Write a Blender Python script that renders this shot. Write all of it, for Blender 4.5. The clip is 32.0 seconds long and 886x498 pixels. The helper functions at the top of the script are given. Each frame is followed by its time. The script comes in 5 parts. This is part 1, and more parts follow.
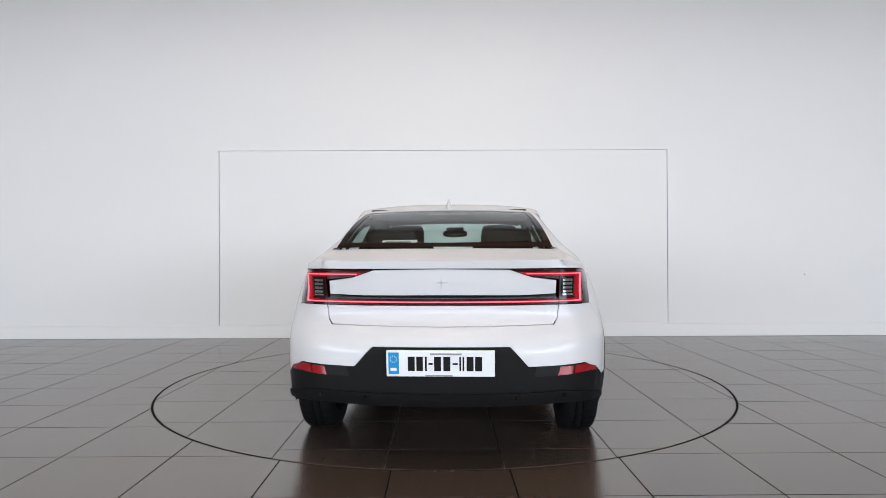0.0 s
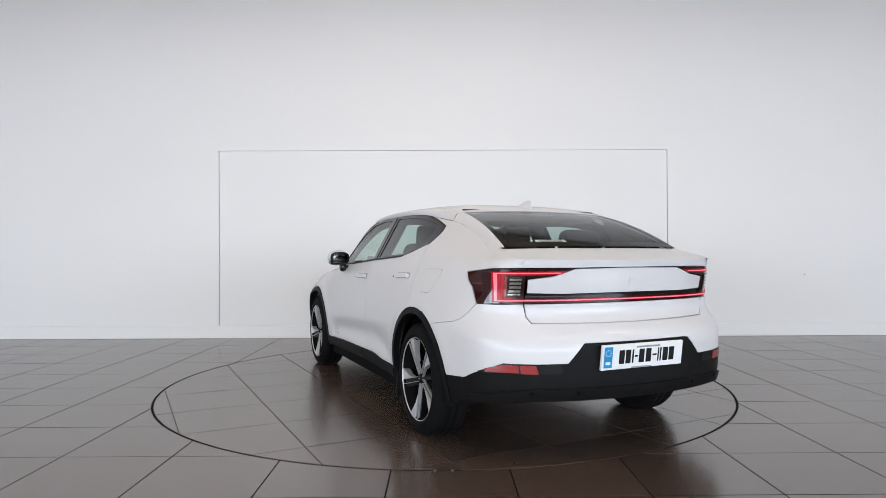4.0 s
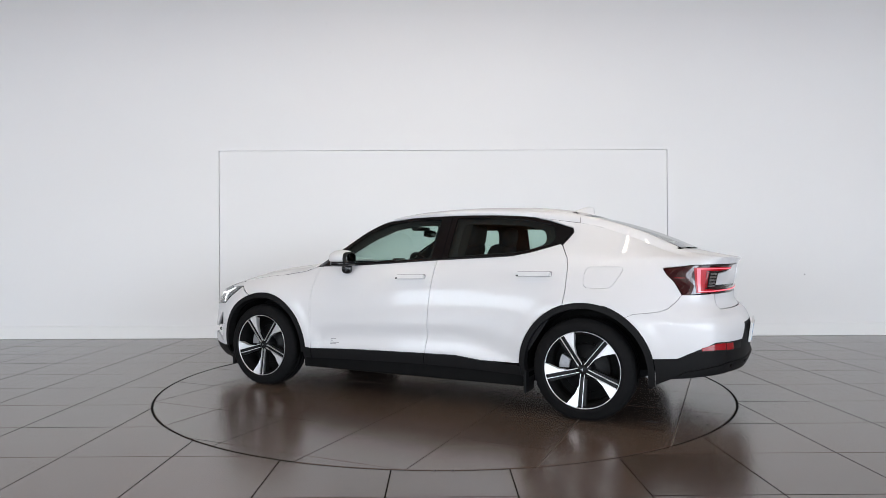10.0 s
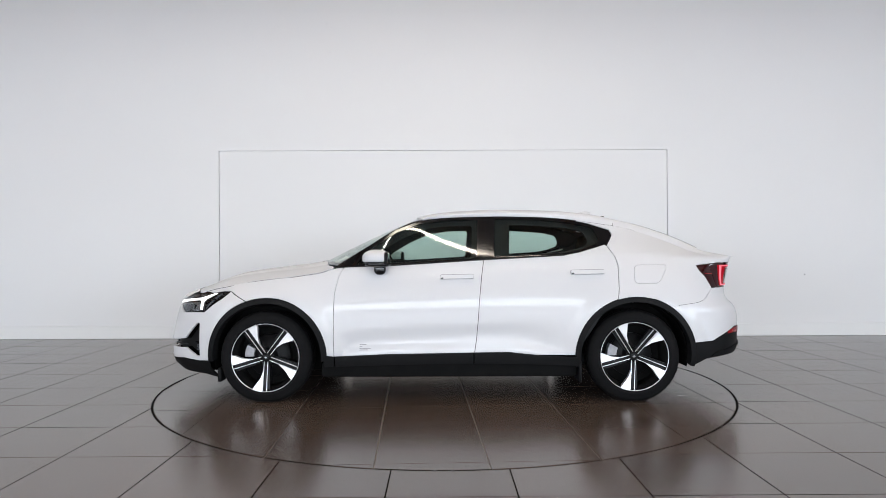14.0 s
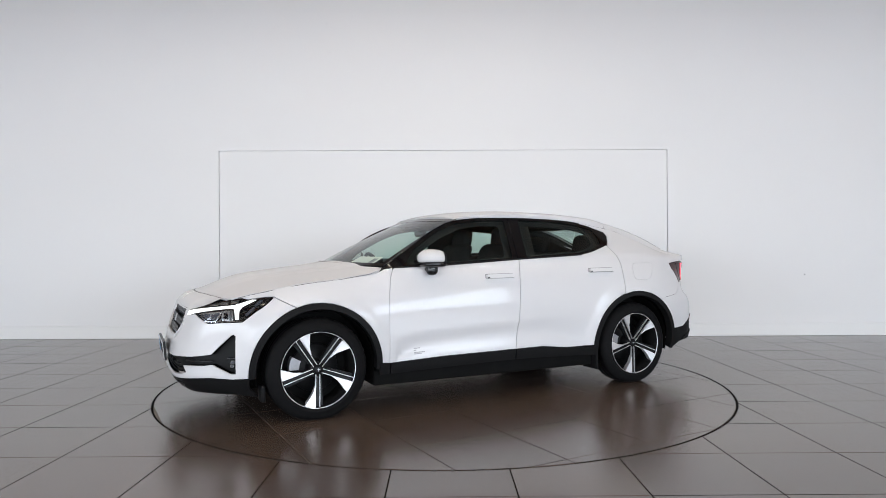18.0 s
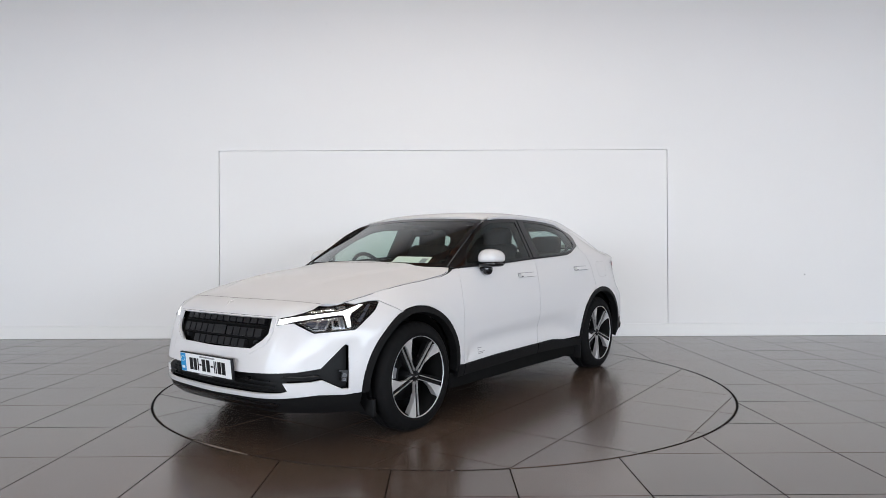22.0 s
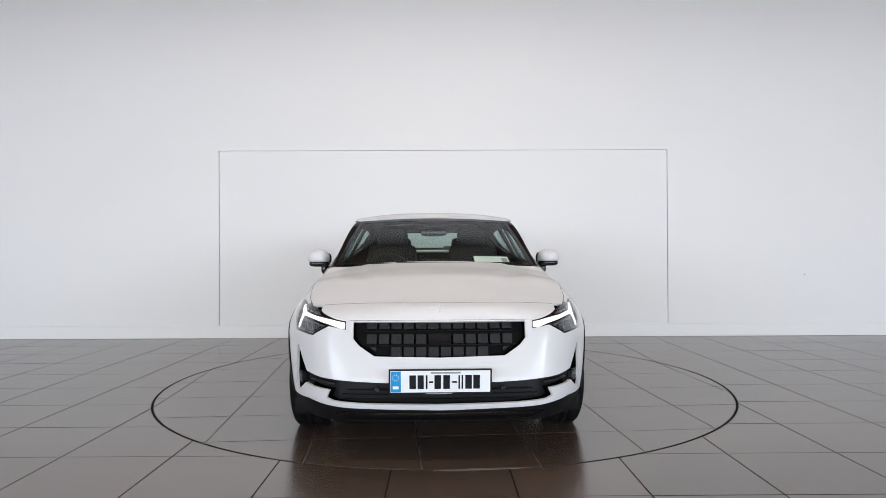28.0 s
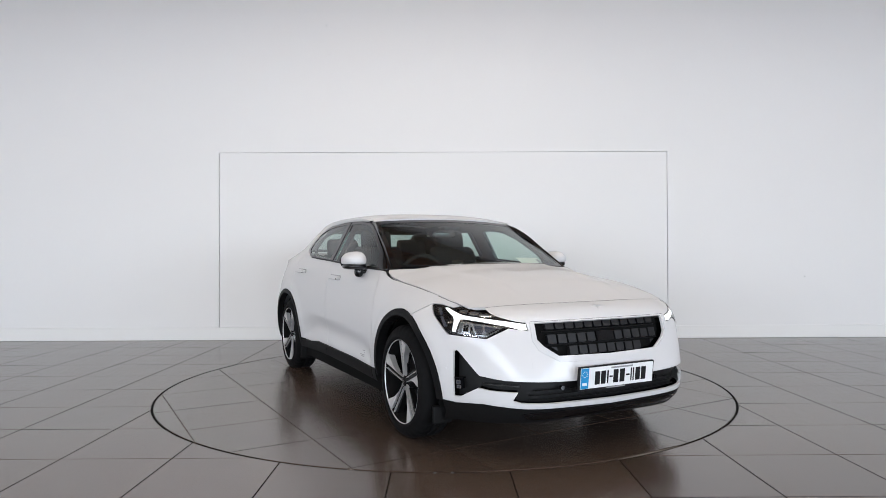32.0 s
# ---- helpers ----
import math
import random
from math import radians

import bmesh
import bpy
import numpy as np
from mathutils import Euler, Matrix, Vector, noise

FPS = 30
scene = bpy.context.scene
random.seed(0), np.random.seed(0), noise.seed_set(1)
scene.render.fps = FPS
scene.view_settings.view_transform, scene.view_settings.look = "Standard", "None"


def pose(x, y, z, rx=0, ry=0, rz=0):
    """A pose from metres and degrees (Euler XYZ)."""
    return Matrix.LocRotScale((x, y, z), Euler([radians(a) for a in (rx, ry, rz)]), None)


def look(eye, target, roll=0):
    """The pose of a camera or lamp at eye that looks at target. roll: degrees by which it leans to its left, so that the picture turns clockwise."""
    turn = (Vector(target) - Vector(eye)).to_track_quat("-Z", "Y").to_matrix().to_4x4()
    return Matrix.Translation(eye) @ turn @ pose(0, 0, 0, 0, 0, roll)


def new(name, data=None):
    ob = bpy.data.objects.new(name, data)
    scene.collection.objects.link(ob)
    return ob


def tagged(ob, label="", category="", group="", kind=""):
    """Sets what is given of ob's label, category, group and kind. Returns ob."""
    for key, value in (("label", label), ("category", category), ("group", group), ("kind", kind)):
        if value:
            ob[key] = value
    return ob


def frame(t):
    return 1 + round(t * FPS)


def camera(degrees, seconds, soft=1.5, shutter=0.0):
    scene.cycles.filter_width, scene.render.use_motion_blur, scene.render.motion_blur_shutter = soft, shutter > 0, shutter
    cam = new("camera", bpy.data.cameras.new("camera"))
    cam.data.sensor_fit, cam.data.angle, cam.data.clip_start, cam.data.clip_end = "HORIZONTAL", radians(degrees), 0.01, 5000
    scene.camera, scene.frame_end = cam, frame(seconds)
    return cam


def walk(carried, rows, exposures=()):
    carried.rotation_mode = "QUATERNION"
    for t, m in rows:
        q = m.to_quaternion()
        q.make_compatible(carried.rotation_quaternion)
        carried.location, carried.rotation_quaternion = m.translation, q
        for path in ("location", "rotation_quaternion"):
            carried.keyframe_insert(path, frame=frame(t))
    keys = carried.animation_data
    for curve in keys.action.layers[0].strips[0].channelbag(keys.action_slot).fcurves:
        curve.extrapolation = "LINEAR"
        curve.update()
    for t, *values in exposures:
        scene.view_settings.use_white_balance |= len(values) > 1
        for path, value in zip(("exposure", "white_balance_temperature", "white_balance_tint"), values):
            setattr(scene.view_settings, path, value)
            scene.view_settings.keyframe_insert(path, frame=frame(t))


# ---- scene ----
from mathutils.geometry import delaunay_2d_cdt

# ---------------------------------------------------------------- camera
EYE = (-0.036, -5.595, 1.109)
cam = camera(68.93, 32.0, soft=0.75)


def aim(up):
    a, h = radians(0.307 + up), radians(0.295)
    d = Vector((math.sin(h) * math.cos(a), math.cos(h) * math.cos(a), math.sin(a)))
    return look(EYE, Vector(EYE) + d * 5, -0.244)


walk(cam, [(0, aim(0)), (20, aim(0)), (27, aim(0)), (28.4, aim(0)), (29, aim(0.05)), (30, aim(0.08)), (31, aim(0.15)), (32, aim(0.16))])

# heading of the turntable and the car on it, in degrees
TURN = [(0, -0.2), (3, -0.1), (6, 0.0), (9, 0.06), (13, 0.02), (16, 0.15), (19, 0.3), (22, 0.36), (24, 0.28), (26, 0.18), (27.5, 0.06), (29, -0.25), (30, -0.35), (32, -0.7)]


def heading(t):
    return 87.185 + 6.5834 * t + float(np.interp(t, [r[0] for r in TURN], [r[1] for r in TURN]))


# ---------------------------------------------------------------- light
world = bpy.data.worlds.new("sky")
scene.world = world
world.use_nodes = True
wn = world.node_tree
sky = wn.nodes.new("ShaderNodeTexSky")
sky.sky_type, sky.sun_disc = "NISHITA", False
sky.sun_elevation, sky.sun_rotation = radians(35), radians(200)
wn.links.new(sky.outputs[0], wn.nodes["Background"].inputs[0])
wn.nodes["Background"].inputs[1].default_value = 0.12
world.cycles.sampling_method = "NONE"


def area_lamp(name, x, y, z, w, h, power, colour, target):
    d = bpy.data.lights.new(name, "AREA")
    d.shape, d.size, d.size_y, d.energy, d.color = "RECTANGLE", w, h, power, colour
    ob = new(name, d)
    ob.matrix_world = look((x, y, z), target)
    return ob


scene.view_settings.exposure = 0.21

# ---------------------------------------------------------------- materials


def material(name, colour, rough=0.5, metal=0.0, coat=0.0, coat_rough=0.03, noise_scale=0.0, vary=0.0, bump=0.0, bump_scale=200.0, rough_vary=0.0, spec=0.5, emit=None, power=0.0, island=0.0, ior=1.5):
    m = bpy.data.materials.new(name)
    m.use_nodes = True
    t = m.node_tree
    b = t.nodes["Principled BSDF"]
    b.inputs["Base Color"].default_value = (*colour, 1)
    b.inputs["Roughness"].default_value = rough
    b.inputs["Metallic"].default_value = metal
    b.inputs["Coat Weight"].default_value = coat
    b.inputs["Coat Roughness"].default_value = coat_rough
    b.inputs["Specular IOR Level"].default_value = spec
    b.inputs["IOR"].default_value = ior
    co = t.nodes.new("ShaderNodeTexCoord")
    if vary:
        n = t.nodes.new("ShaderNodeTexNoise")
        n.inputs["Scale"].default_value, n.inputs["Detail"].default_value = noise_scale, 6
        t.links.new(co.outputs["Object"], n.inputs["Vector"])
        mr = t.nodes.new("ShaderNodeMapRange")
        mr.inputs["To Min"].default_value, mr.inputs["To Max"].default_value = 1 - vary, 1 + vary
        t.links.new(n.outputs[0], mr.inputs["Value"])
        last = mr.outputs[0]
        if island:
            oi = t.nodes.new("ShaderNodeObjectInfo")
            mi = t.nodes.new("ShaderNodeMapRange")
            mi.inputs["To Min"].default_value, mi.inputs["To Max"].default_value = 1 - island, 1 + island
            t.links.new(oi.outputs["Random"], mi.inputs["Value"])
            mm = t.nodes.new("ShaderNodeMath")
            mm.operation = "MULTIPLY"
            t.links.new(last, mm.inputs[0]), t.links.new(mi.outputs[0], mm.inputs[1])
            last = mm.outputs[0]
        vm = t.nodes.new("ShaderNodeVectorMath")
        vm.operation = "SCALE"
        vm.inputs[0].default_value = colour
        t.links.new(last, vm.inputs["Scale"])
        t.links.new(vm.outputs[0], b.inputs["Base Color"])
        if rough_vary:
            rr = t.nodes.new("ShaderNodeMapRange")
            rr.inputs["To Min"].default_value, rr.inputs["To Max"].default_value = rough - rough_vary, rough + rough_vary
            t.links.new(n.outputs[0], rr.inputs["Value"])
            t.links.new(rr.outputs[0], b.inputs["Roughness"])
    if bump:
        n2 = t.nodes.new("ShaderNodeTexNoise")
        n2.inputs["Scale"].default_value, n2.inputs["Detail"].default_value = bump_scale, 3
        t.links.new(co.outputs["Object"], n2.inputs["Vector"])
        bp = t.nodes.new("ShaderNodeBump")
        bp.inputs["Strength"].default_value, bp.inputs["Distance"].default_value = bump, 0.002
        t.links.new(n2.outputs[0], bp.inputs["Height"])
        t.links.new(bp.outputs[0], b.inputs["Normal"])
    if emit:
        b.inputs["Emission Color"].default_value = (*emit, 1)
        b.inputs["Emission Strength"].default_value = power
    return m


def glass_material(name, tint, rough=0.0):
    m = bpy.data.materials.new(name)
    m.use_nodes = True
    t = m.node_tree
    t.nodes.remove(t.nodes["Principled BSDF"])
    tr, gl, mx, lw, pw, mr = (t.nodes.new("ShaderNode" + k) for k in ("BsdfTransparent", "BsdfGlossy", "MixShader", "LayerWeight", "Math", "MapRange"))
    tr.inputs[0].default_value = (*tint, 1)
    gl.inputs["Roughness"].default_value = rough
    lw.inputs["Blend"].default_value = 0.5
    pw.operation = "POWER"
    pw.inputs[1].default_value = 4.5
    mr.inputs["To Min"].default_value, mr.inputs["To Max"].default_value = 0.05, 0.95
    t.links.new(lw.outputs["Facing"], pw.inputs[0]), t.links.new(pw.outputs[0], mr.inputs["Value"])
    t.links.new(mr.outputs[0], mx.inputs[0]), t.links.new(tr.outputs[0], mx.inputs[1]), t.links.new(gl.outputs[0], mx.inputs[2])
    t.links.new(mx.outputs[0], t.nodes["Material Output"].inputs[0])
    return m


M = {
    "wall": material("wall_paint", (0.80, 0.80, 0.805), 0.6, noise_scale=0.6, vary=0.015, bump=0.08, bump_scale=90),
    "base": material("baseboard_paint", (0.8, 0.8, 0.8), 0.4, noise_scale=3, vary=0.02),
    "ceiling": material("ceiling_paint", (0.66, 0.55, 0.45), 0.8, noise_scale=1, vary=0.03),
    "tile": material("brown_porcelain_tile", (0.084, 0.059, 0.046), 0.235, spec=1.0, ior=1.74, noise_scale=3, vary=0.07, bump=0.02, bump_scale=60, rough_vary=0.012, island=0.17),
    "grout": material("dark_grout", (0.010, 0.009, 0.0085), 0.9, spec=0.1, noise_scale=40, vary=0.3),
    "pale_grout": material("pale_grout", (0.24, 0.22, 0.2), 0.8, noise_scale=40, vary=0.3),
    "steel": material("dark_steel", (0.05, 0.05, 0.05), 0.45, 0.8, noise_scale=20, vary=0.2),
    "paint": material("white_pearl_paint", (0.645, 0.642, 0.655), 0.42, coat=0.55, coat_rough=0.045, spec=0.15, noise_scale=400, vary=0.012),
    "plastic": material("grained_black_plastic", (0.0075, 0.0075, 0.008), 0.55, spec=0.11, noise_scale=12, vary=0.12, bump=0.12, bump_scale=600),
    "matt_black": material("moulded_black_plastic", (0.006, 0.006, 0.0065), 0.5, spec=0.2, noise_scale=12, vary=0.12),
    "stud": material("satin_grey_plastic", (0.011, 0.011, 0.0125), 0.4, spec=0.28, noise_scale=30, vary=0.1),
    "gloss": material("gloss_black", (0.005, 0.005, 0.006), 0.08, spec=0.4, coat=0.1, noise_scale=8, vary=0.1),
    "void": material("dark_underbody", (0.006, 0.006, 0.006), 0.85, spec=0.08, noise_scale=9, vary=0.3),
    "rubber": material("tyre_rubber", (0.006, 0.006, 0.0065), 0.7, spec=0.1, noise_scale=25, vary=0.25, bump=0.1, bump_scale=150),
    "alu": material("machined_alloy", (0.76, 0.76, 0.77), 0.38, 0.7, noise_scale=50, vary=0.04),
    "rimblack": material("black_alloy_paint", (0.006, 0.006, 0.0065), 0.35, spec=0.15, noise_scale=15, vary=0.15),
    "glass": glass_material("tinted_glass", (0.72, 0.86, 0.81)),
    "drl": material("lit_white_lamp", (0.9, 0.9, 0.9), 0.3, emit=(1, 1, 1), power=0.8),
    "red_lit": material("lit_red_lamp", (0.20, 0.002, 0.006), 0.2, spec=0.3, emit=(1, 0.004, 0.025), power=0.17),
    "red_hot": material("lit_lamp_core", (0.6, 0.12, 0.17), 0.2, emit=(1, 0.15, 0.20), power=0.75),
    "red_refl": material("bright_red_reflector", (0.27, 0.003, 0.007), 0.12, coat=0.8, noise_scale=90, vary=0.2),
    "red": material("dark_red_lens", (0.03, 0.002, 0.004), 0.06, coat=0.3, spec=0.3, noise_scale=60, vary=0.15),
    "smoke": material("smoked_red_lens", (0.025, 0.002, 0.003), 0.05, coat=0.4, noise_scale=60, vary=0.15),
    "chrome": material("bright_reflector", (0.75, 0.76, 0.78), 0.12, 1.0, noise_scale=60, vary=0.05),
    "bowl": material("satin_reflector", (0.34, 0.35, 0.37), 0.25, 0.8, noise_scale=60, vary=0.1),
    "caliper": material("cast_grey_caliper", (0.3, 0.3, 0.31), 0.4, 0.4, noise_scale=40, vary=0.15),
    "lens": material("lamp_lens", (0.05, 0.055, 0.07), 0.03, coat=1.0),
    "plate": material("plate_white", (0.82, 0.83, 0.84), 0.35, noise_scale=30, vary=0.02),
    "plate_blue": material("plate_blue", (0.008, 0.26, 0.58), 0.35),
    "ink": material("black_ink", (0.01, 0.01, 0.011), 0.4, spec=0.2),
    "grey_ink": material("grey_ink", (0.3, 0.3, 0.31), 0.5),
    "fabric": material("charcoal_seat_fabric", (0.011, 0.011, 0.012), 0.8, spec=0.2, noise_scale=40, vary=0.2, bump=0.2, bump_scale=300),
    "trim": material("dark_cabin_trim", (0.014, 0.014, 0.015), 0.6, spec=0.2, noise_scale=15, vary=0.15),
    "headliner": material("charcoal_headliner", (0.016, 0.016, 0.017), 0.9, noise_scale=60, vary=0.08),
    "mirror": material("mirror_glass", (0.1, 0.105, 0.11), 0.02, 1.0),
    "timber": material("brown_timber", (0.38, 0.15, 0.06), 0.5, noise_scale=6, vary=0.25),
    "tube": material("lit_tube", (0.9, 0.9, 0.9), 0.4, emit=(1, 0.9, 0.78), power=2.0),
    "paper": material("white_paper", (0.8, 0.8, 0.74), 0.7, noise_scale=30, vary=0.04),
    "brake": material("grey_brake_metal", (0.1, 0.1, 0.105), 0.45, 0.6, noise_scale=40, vary=0.2),
    "glass_dark": glass_material("privacy_glass", (0.66, 0.76, 0.73)),
    "clear": glass_material("clear_lamp_cover", (0.95, 0.96, 0.96)),
}

for key in ("drl", "red_lit", "red_hot"):
    M[key].cycles.emission_sampling = "NONE"

# ---------------------------------------------------------------- mesh helpers


def link(name, me, mat, parent=None, label=""):
    ob = new(name, me)
    me.materials.append(mat)
    if parent:
        ob.parent = parent
    if label:
        ob["label"] = label
    return ob


def part(name, bm, mat, parent, label="", smooth=True):
    """One bmesh as one mesh object under a thing or a part."""
    me = bpy.data.meshes.new(name)
    for f in bm.faces:
        f.smooth = smooth
    bm.to_mesh(me)
    bm.free()
    return link(name, me, mat, parent, label)


def box(bm, x0, x1, y0, y1, z0, z1, bevel=0.0):
    r = bmesh.ops.create_cube(bm, size=1)
    vs = r["verts"]
    for v in vs:
        v.co = Vector((x0 + (v.co.x + 0.5) * (x1 - x0), y0 + (v.co.y + 0.5) * (y1 - y0), z0 + (v.co.z + 0.5) * (z1 - z0)))
    if bevel:
        es = list({e for v in vs for e in v.link_edges})
        bmesh.ops.bevel(bm, geom=es, offset=bevel, segments=2, affect="EDGES", profile=0.5)
    return bm


def nbm():
    return bmesh.new()


def table(*rows):
    """A smooth curve through the rows (x, value)."""
    rows = sorted(rows)
    xs, ys = np.array([r[0] for r in rows], float), np.array([r[1] for r in rows], float)
    d = np.diff(ys) / np.diff(xs)
    m = np.concatenate([[d[0]], (d[:-1] + d[1:]) / 2, [d[-1]]])
    for i in range(1, len(m) - 1):
        if d[i - 1] * d[i] <= 0:
            m[i] = 0
        else:
            m[i] = 2 * d[i - 1] * d[i] / (d[i - 1] + d[i])

    def f(x):
        x = min(max(x, xs[0]), xs[-1])
        i = min(max(int(np.searchsorted(xs, x)) - 1, 0), len(xs) - 2)
        h = xs[i + 1] - xs[i]
        t = (x - xs[i]) / h
        return float((2 * t**3 - 3 * t * t + 1) * ys[i] + (t**3 - 2 * t * t + t) * h * m[i] + (3 * t * t - 2 * t**3) * ys[i + 1] + (t**3 - t * t) * h * m[i + 1])

    return f


def inside(p, poly):
    c, n = False, len(poly)
    for i in range(n):
        (x1, y1), (x2, y2) = poly[i], poly[i - 1]
        if (y1 > p[1]) != (y2 > p[1]) and p[0] < (x2 - x1) * (p[1] - y1) / (y2 - y1) + x1:
            c = not c
    return c


def densify(poly, step):
    out = []
    for i, a in enumerate(poly):
        b = poly[(i + 1) % len(poly)]
        n = max(1, int(math.hypot(b[0] - a[0], b[1] - a[1]) / step + 0.5))
        out += [(a[0] + (b[0] - a[0]) * k / n, a[1] + (b[1] - a[1]) * k / n) for k in range(n)]
    return out


def area_of(poly):
    return sum(poly[i - 1][0] * p[1] - p[0] * poly[i - 1][1] for i, p in enumerate(poly)) / 2


def shrink(poly, d):
    """The outline moved inwards by d."""
    if d == 0:
        return poly
    if area_of(poly) < 0:
        poly = poly[::-1]
    out, n = [], len(poly)
    for i in range(n):
        a, b, c = (Vector(poly[j % n]) for j in (i - 1, i, i + 1))
        e1, e2 = (b - a), (c - b)
        if e1.length < 1e-9 or e2.length < 1e-9:
            out.append(tuple(b))
            continue
        e1.normalize(), e2.normalize()
        n1, n2 = Vector((-e1.y, e1.x)), Vector((-e2.y, e2.x))
        k = n1 + n2
        k = k / max(k.dot(n1), 0.35) if k.length > 1e-6 else n1
        out.append(tuple(b + k * d))
    return out


def rounded(poly, r, n=4):
    """The outline with its corners rounded by r."""
    out, m = [], len(poly)
    for i in range(m):
        a, b, c = (Vector(poly[j % m]) for j in (i - 1, i, i + 1))
        e1, e2 = a - b, c - b
        k = min(r, e1.length * 0.45, e2.length * 0.45)
        p, q = b + e1.normalized() * k, b + e2.normalized() * k
        for j in range(n + 1):
            t = j / n
            out.append(tuple(p * (1 - t) ** 2 + b * 2 * t * (1 - t) + q * t * t))
    return out


def sheet(poly, fn, step=0.04, holes=(), rim=0.015, gap=0.0015, off=0.0, flip=1, tri=None):
    """A piece of a curved skin: the outline poly in the skin's own two coordinates, fn(a, b, off) the skin. Returns verts, faces, normals."""
    outer = densify(shrink(poly, gap), step)
    rings = [outer] + [densify(shrink(h, -gap), step) for h in holes]
    vs, es = [], []
    for r in rings:
        k = len(vs)
        vs += r
        es += [(k + i, k + (i + 1) % len(r)) for i in range(len(r))]
    a0, a1 = min(p[0] for p in outer), max(p[0] for p in outer)
    b0, b1 = min(p[1] for p in outer), max(p[1] for p in outer)
    near = np.array(vs)
    nb = len(vs)
    for i in range(1, int((a1 - a0) / step) + 1):
        for j in range(1, int((b1 - b0) / step) + 1):
            p = (a0 + i * step, b0 + j * step)
            if inside(p, outer) and not any(inside(p, h) for h in rings[1:]) and np.min(np.sum((near - p) ** 2, 1)) > (0.45 * step) ** 2:
                vs.append(p)
    r = delaunay_2d_cdt([Vector(v) for v in vs], es, [], 0, 1e-7)
    p2, tris = r[0], r[2]
    keep = []
    for f in tris:
        c = (sum(p2[i].x for i in f) / 3, sum(p2[i].y for i in f) / 3)
        if inside(c, outer) and not any(inside(c, h) for h in rings[1:]):
            keep.append(f)
    e = 0.01
    pos, nor = [], []
    for p in p2:
        q = Vector(fn(p.x, p.y, off))
        t1 = Vector(fn(p.x + e, p.y, off)) - Vector(fn(p.x - e, p.y, off))
        t2 = Vector(fn(p.x, p.y + e, off)) - Vector(fn(p.x, p.y - e, off))
        nn = t1.cross(t2)
        nn = nn.normalized() if nn.length > 1e-12 else Vector((0, 0, 1))
        pos.append(q), nor.append(nn)
    probe = fn(p2[0].x, p2[0].y, off + 0.01)
    sg = 1 if (Vector(probe) - pos[0]).dot(nor[0]) > 0 else -1
    nor = [n * sg for n in nor]
    faces = []
    for f in keep:
        n = (pos[f[1]] - pos[f[0]]).cross(pos[f[2]] - pos[f[0]])
        faces.append(tuple(f) if n.dot(nor[f[0]]) > 0 else tuple(reversed(f)))
    if rim:
        cnt = {}
        for f in faces:
            for i in range(3):
                k = (f[i], f[(i + 1) % 3])
                cnt[frozenset(k)] = None if frozenset(k) in cnt else k
        for k in [k for k in cnt.values() if k]:
            a, b = k
            base = len(pos)
            side = (pos[b] - pos[a]).cross(nor[a])
            side = side.normalized() if side.length > 0 else nor[a]
            pos += [pos[a], pos[b], pos[b] - nor[b] * rim, pos[a] - nor[a] * rim]
            nor += [side] * 4
            faces.append((base + 1, base, base + 3, base + 2))
    return pos, faces, nor


def to_mesh(name, pos, faces, nor=None, mirror=False):
    if mirror:
        pos = [Vector((p[0], -p[1], p[2])) for p in pos]
        faces = [tuple(reversed(f)) for f in faces]
        nor = [Vector((n[0], -n[1], n[2])) for n in nor] if nor else None
    me = bpy.data.meshes.new(name)
    me.from_pydata([tuple(p) for p in pos], [], faces)
    me.polygons.foreach_set("use_smooth", [True] * len(me.polygons))
    if nor:
        me.normals_split_custom_set_from_vertices([tuple(n) for n in nor])
    me.update()
    return me


# ---------------------------------------------------------------- the car's skin
# x forward, y to the car's left, z up; origin on the ground, midway between the axles
PLAN = [(2.25, 0.0), (2.248, 0.2), (2.24, 0.38), (2.22, 0.5), (2.175, 0.6), (2.105, 0.68), (2.02, 0.745), (1.925, 0.80), (1.82, 0.85), (1.7, 0.890), (1.58, 0.906), (1.37, 0.910), (1.1, 0.902), (0.8, 0.893), (0.4, 0.89), (0.0, 0.89), (-0.4, 0.89), (-0.8, 0.898), (-1.1, 0.914), (-1.37, 0.924), (-1.62, 0.92), (-1.82, 0.9), (-2.0, 0.855), (-2.12, 0.79), (-2.215, 0.69), (-2.28, 0.55), (-2.325, 0.38), (-2.345, 0.2), (-2.352, 0.0)]


def catmull(pts, n=14):
    P = [Vector(p) for p in pts]
    e0, e1 = Vector((P[1].x, -P[1].y)), Vector((P[-2].x, -P[-2].y))
    P = [e0] + P + [e1]
    out = []
    for i in range(1, len(P) - 2):
        a, b, c, d = P[i - 1:i + 3]
        for k in range(n):
            t = k / n
            out.append(0.5 * (2 * b + (c - a) * t + (2 * a - 5 * b + 4 * c - d) * t * t + (3 * b - a - 3 * c + d) * t**3))
    return out + [P[-2]]


CURVE = catmull(PLAN)
CX, CY = np.array([p.x for p in CURVE]), np.array([p.y for p in CURVE])
CU = np.concatenate([[0], np.cumsum(np.hypot(np.diff(CX), np.diff(CY)))])
LEN = CU[-1]
TX, TY = np.gradient(CX, CU), np.gradient(CY, CU)
kern = np.ones(9) / 9
TX, TY = np.convolve(np.pad(TX, 4, mode="edge"), kern, "valid"), np.convolve(np.pad(TY, 4, mode="edge"), kern, "valid")
TX[0], TX[-1] = 0, 0


def fu(y):
    """Skin coordinate of a place y on the front face."""
    k = int(np.argmin(abs(CX - 1.75)))
    return math.copysign(float(np.interp(abs(y), CY[:k], CU[:k])), y)


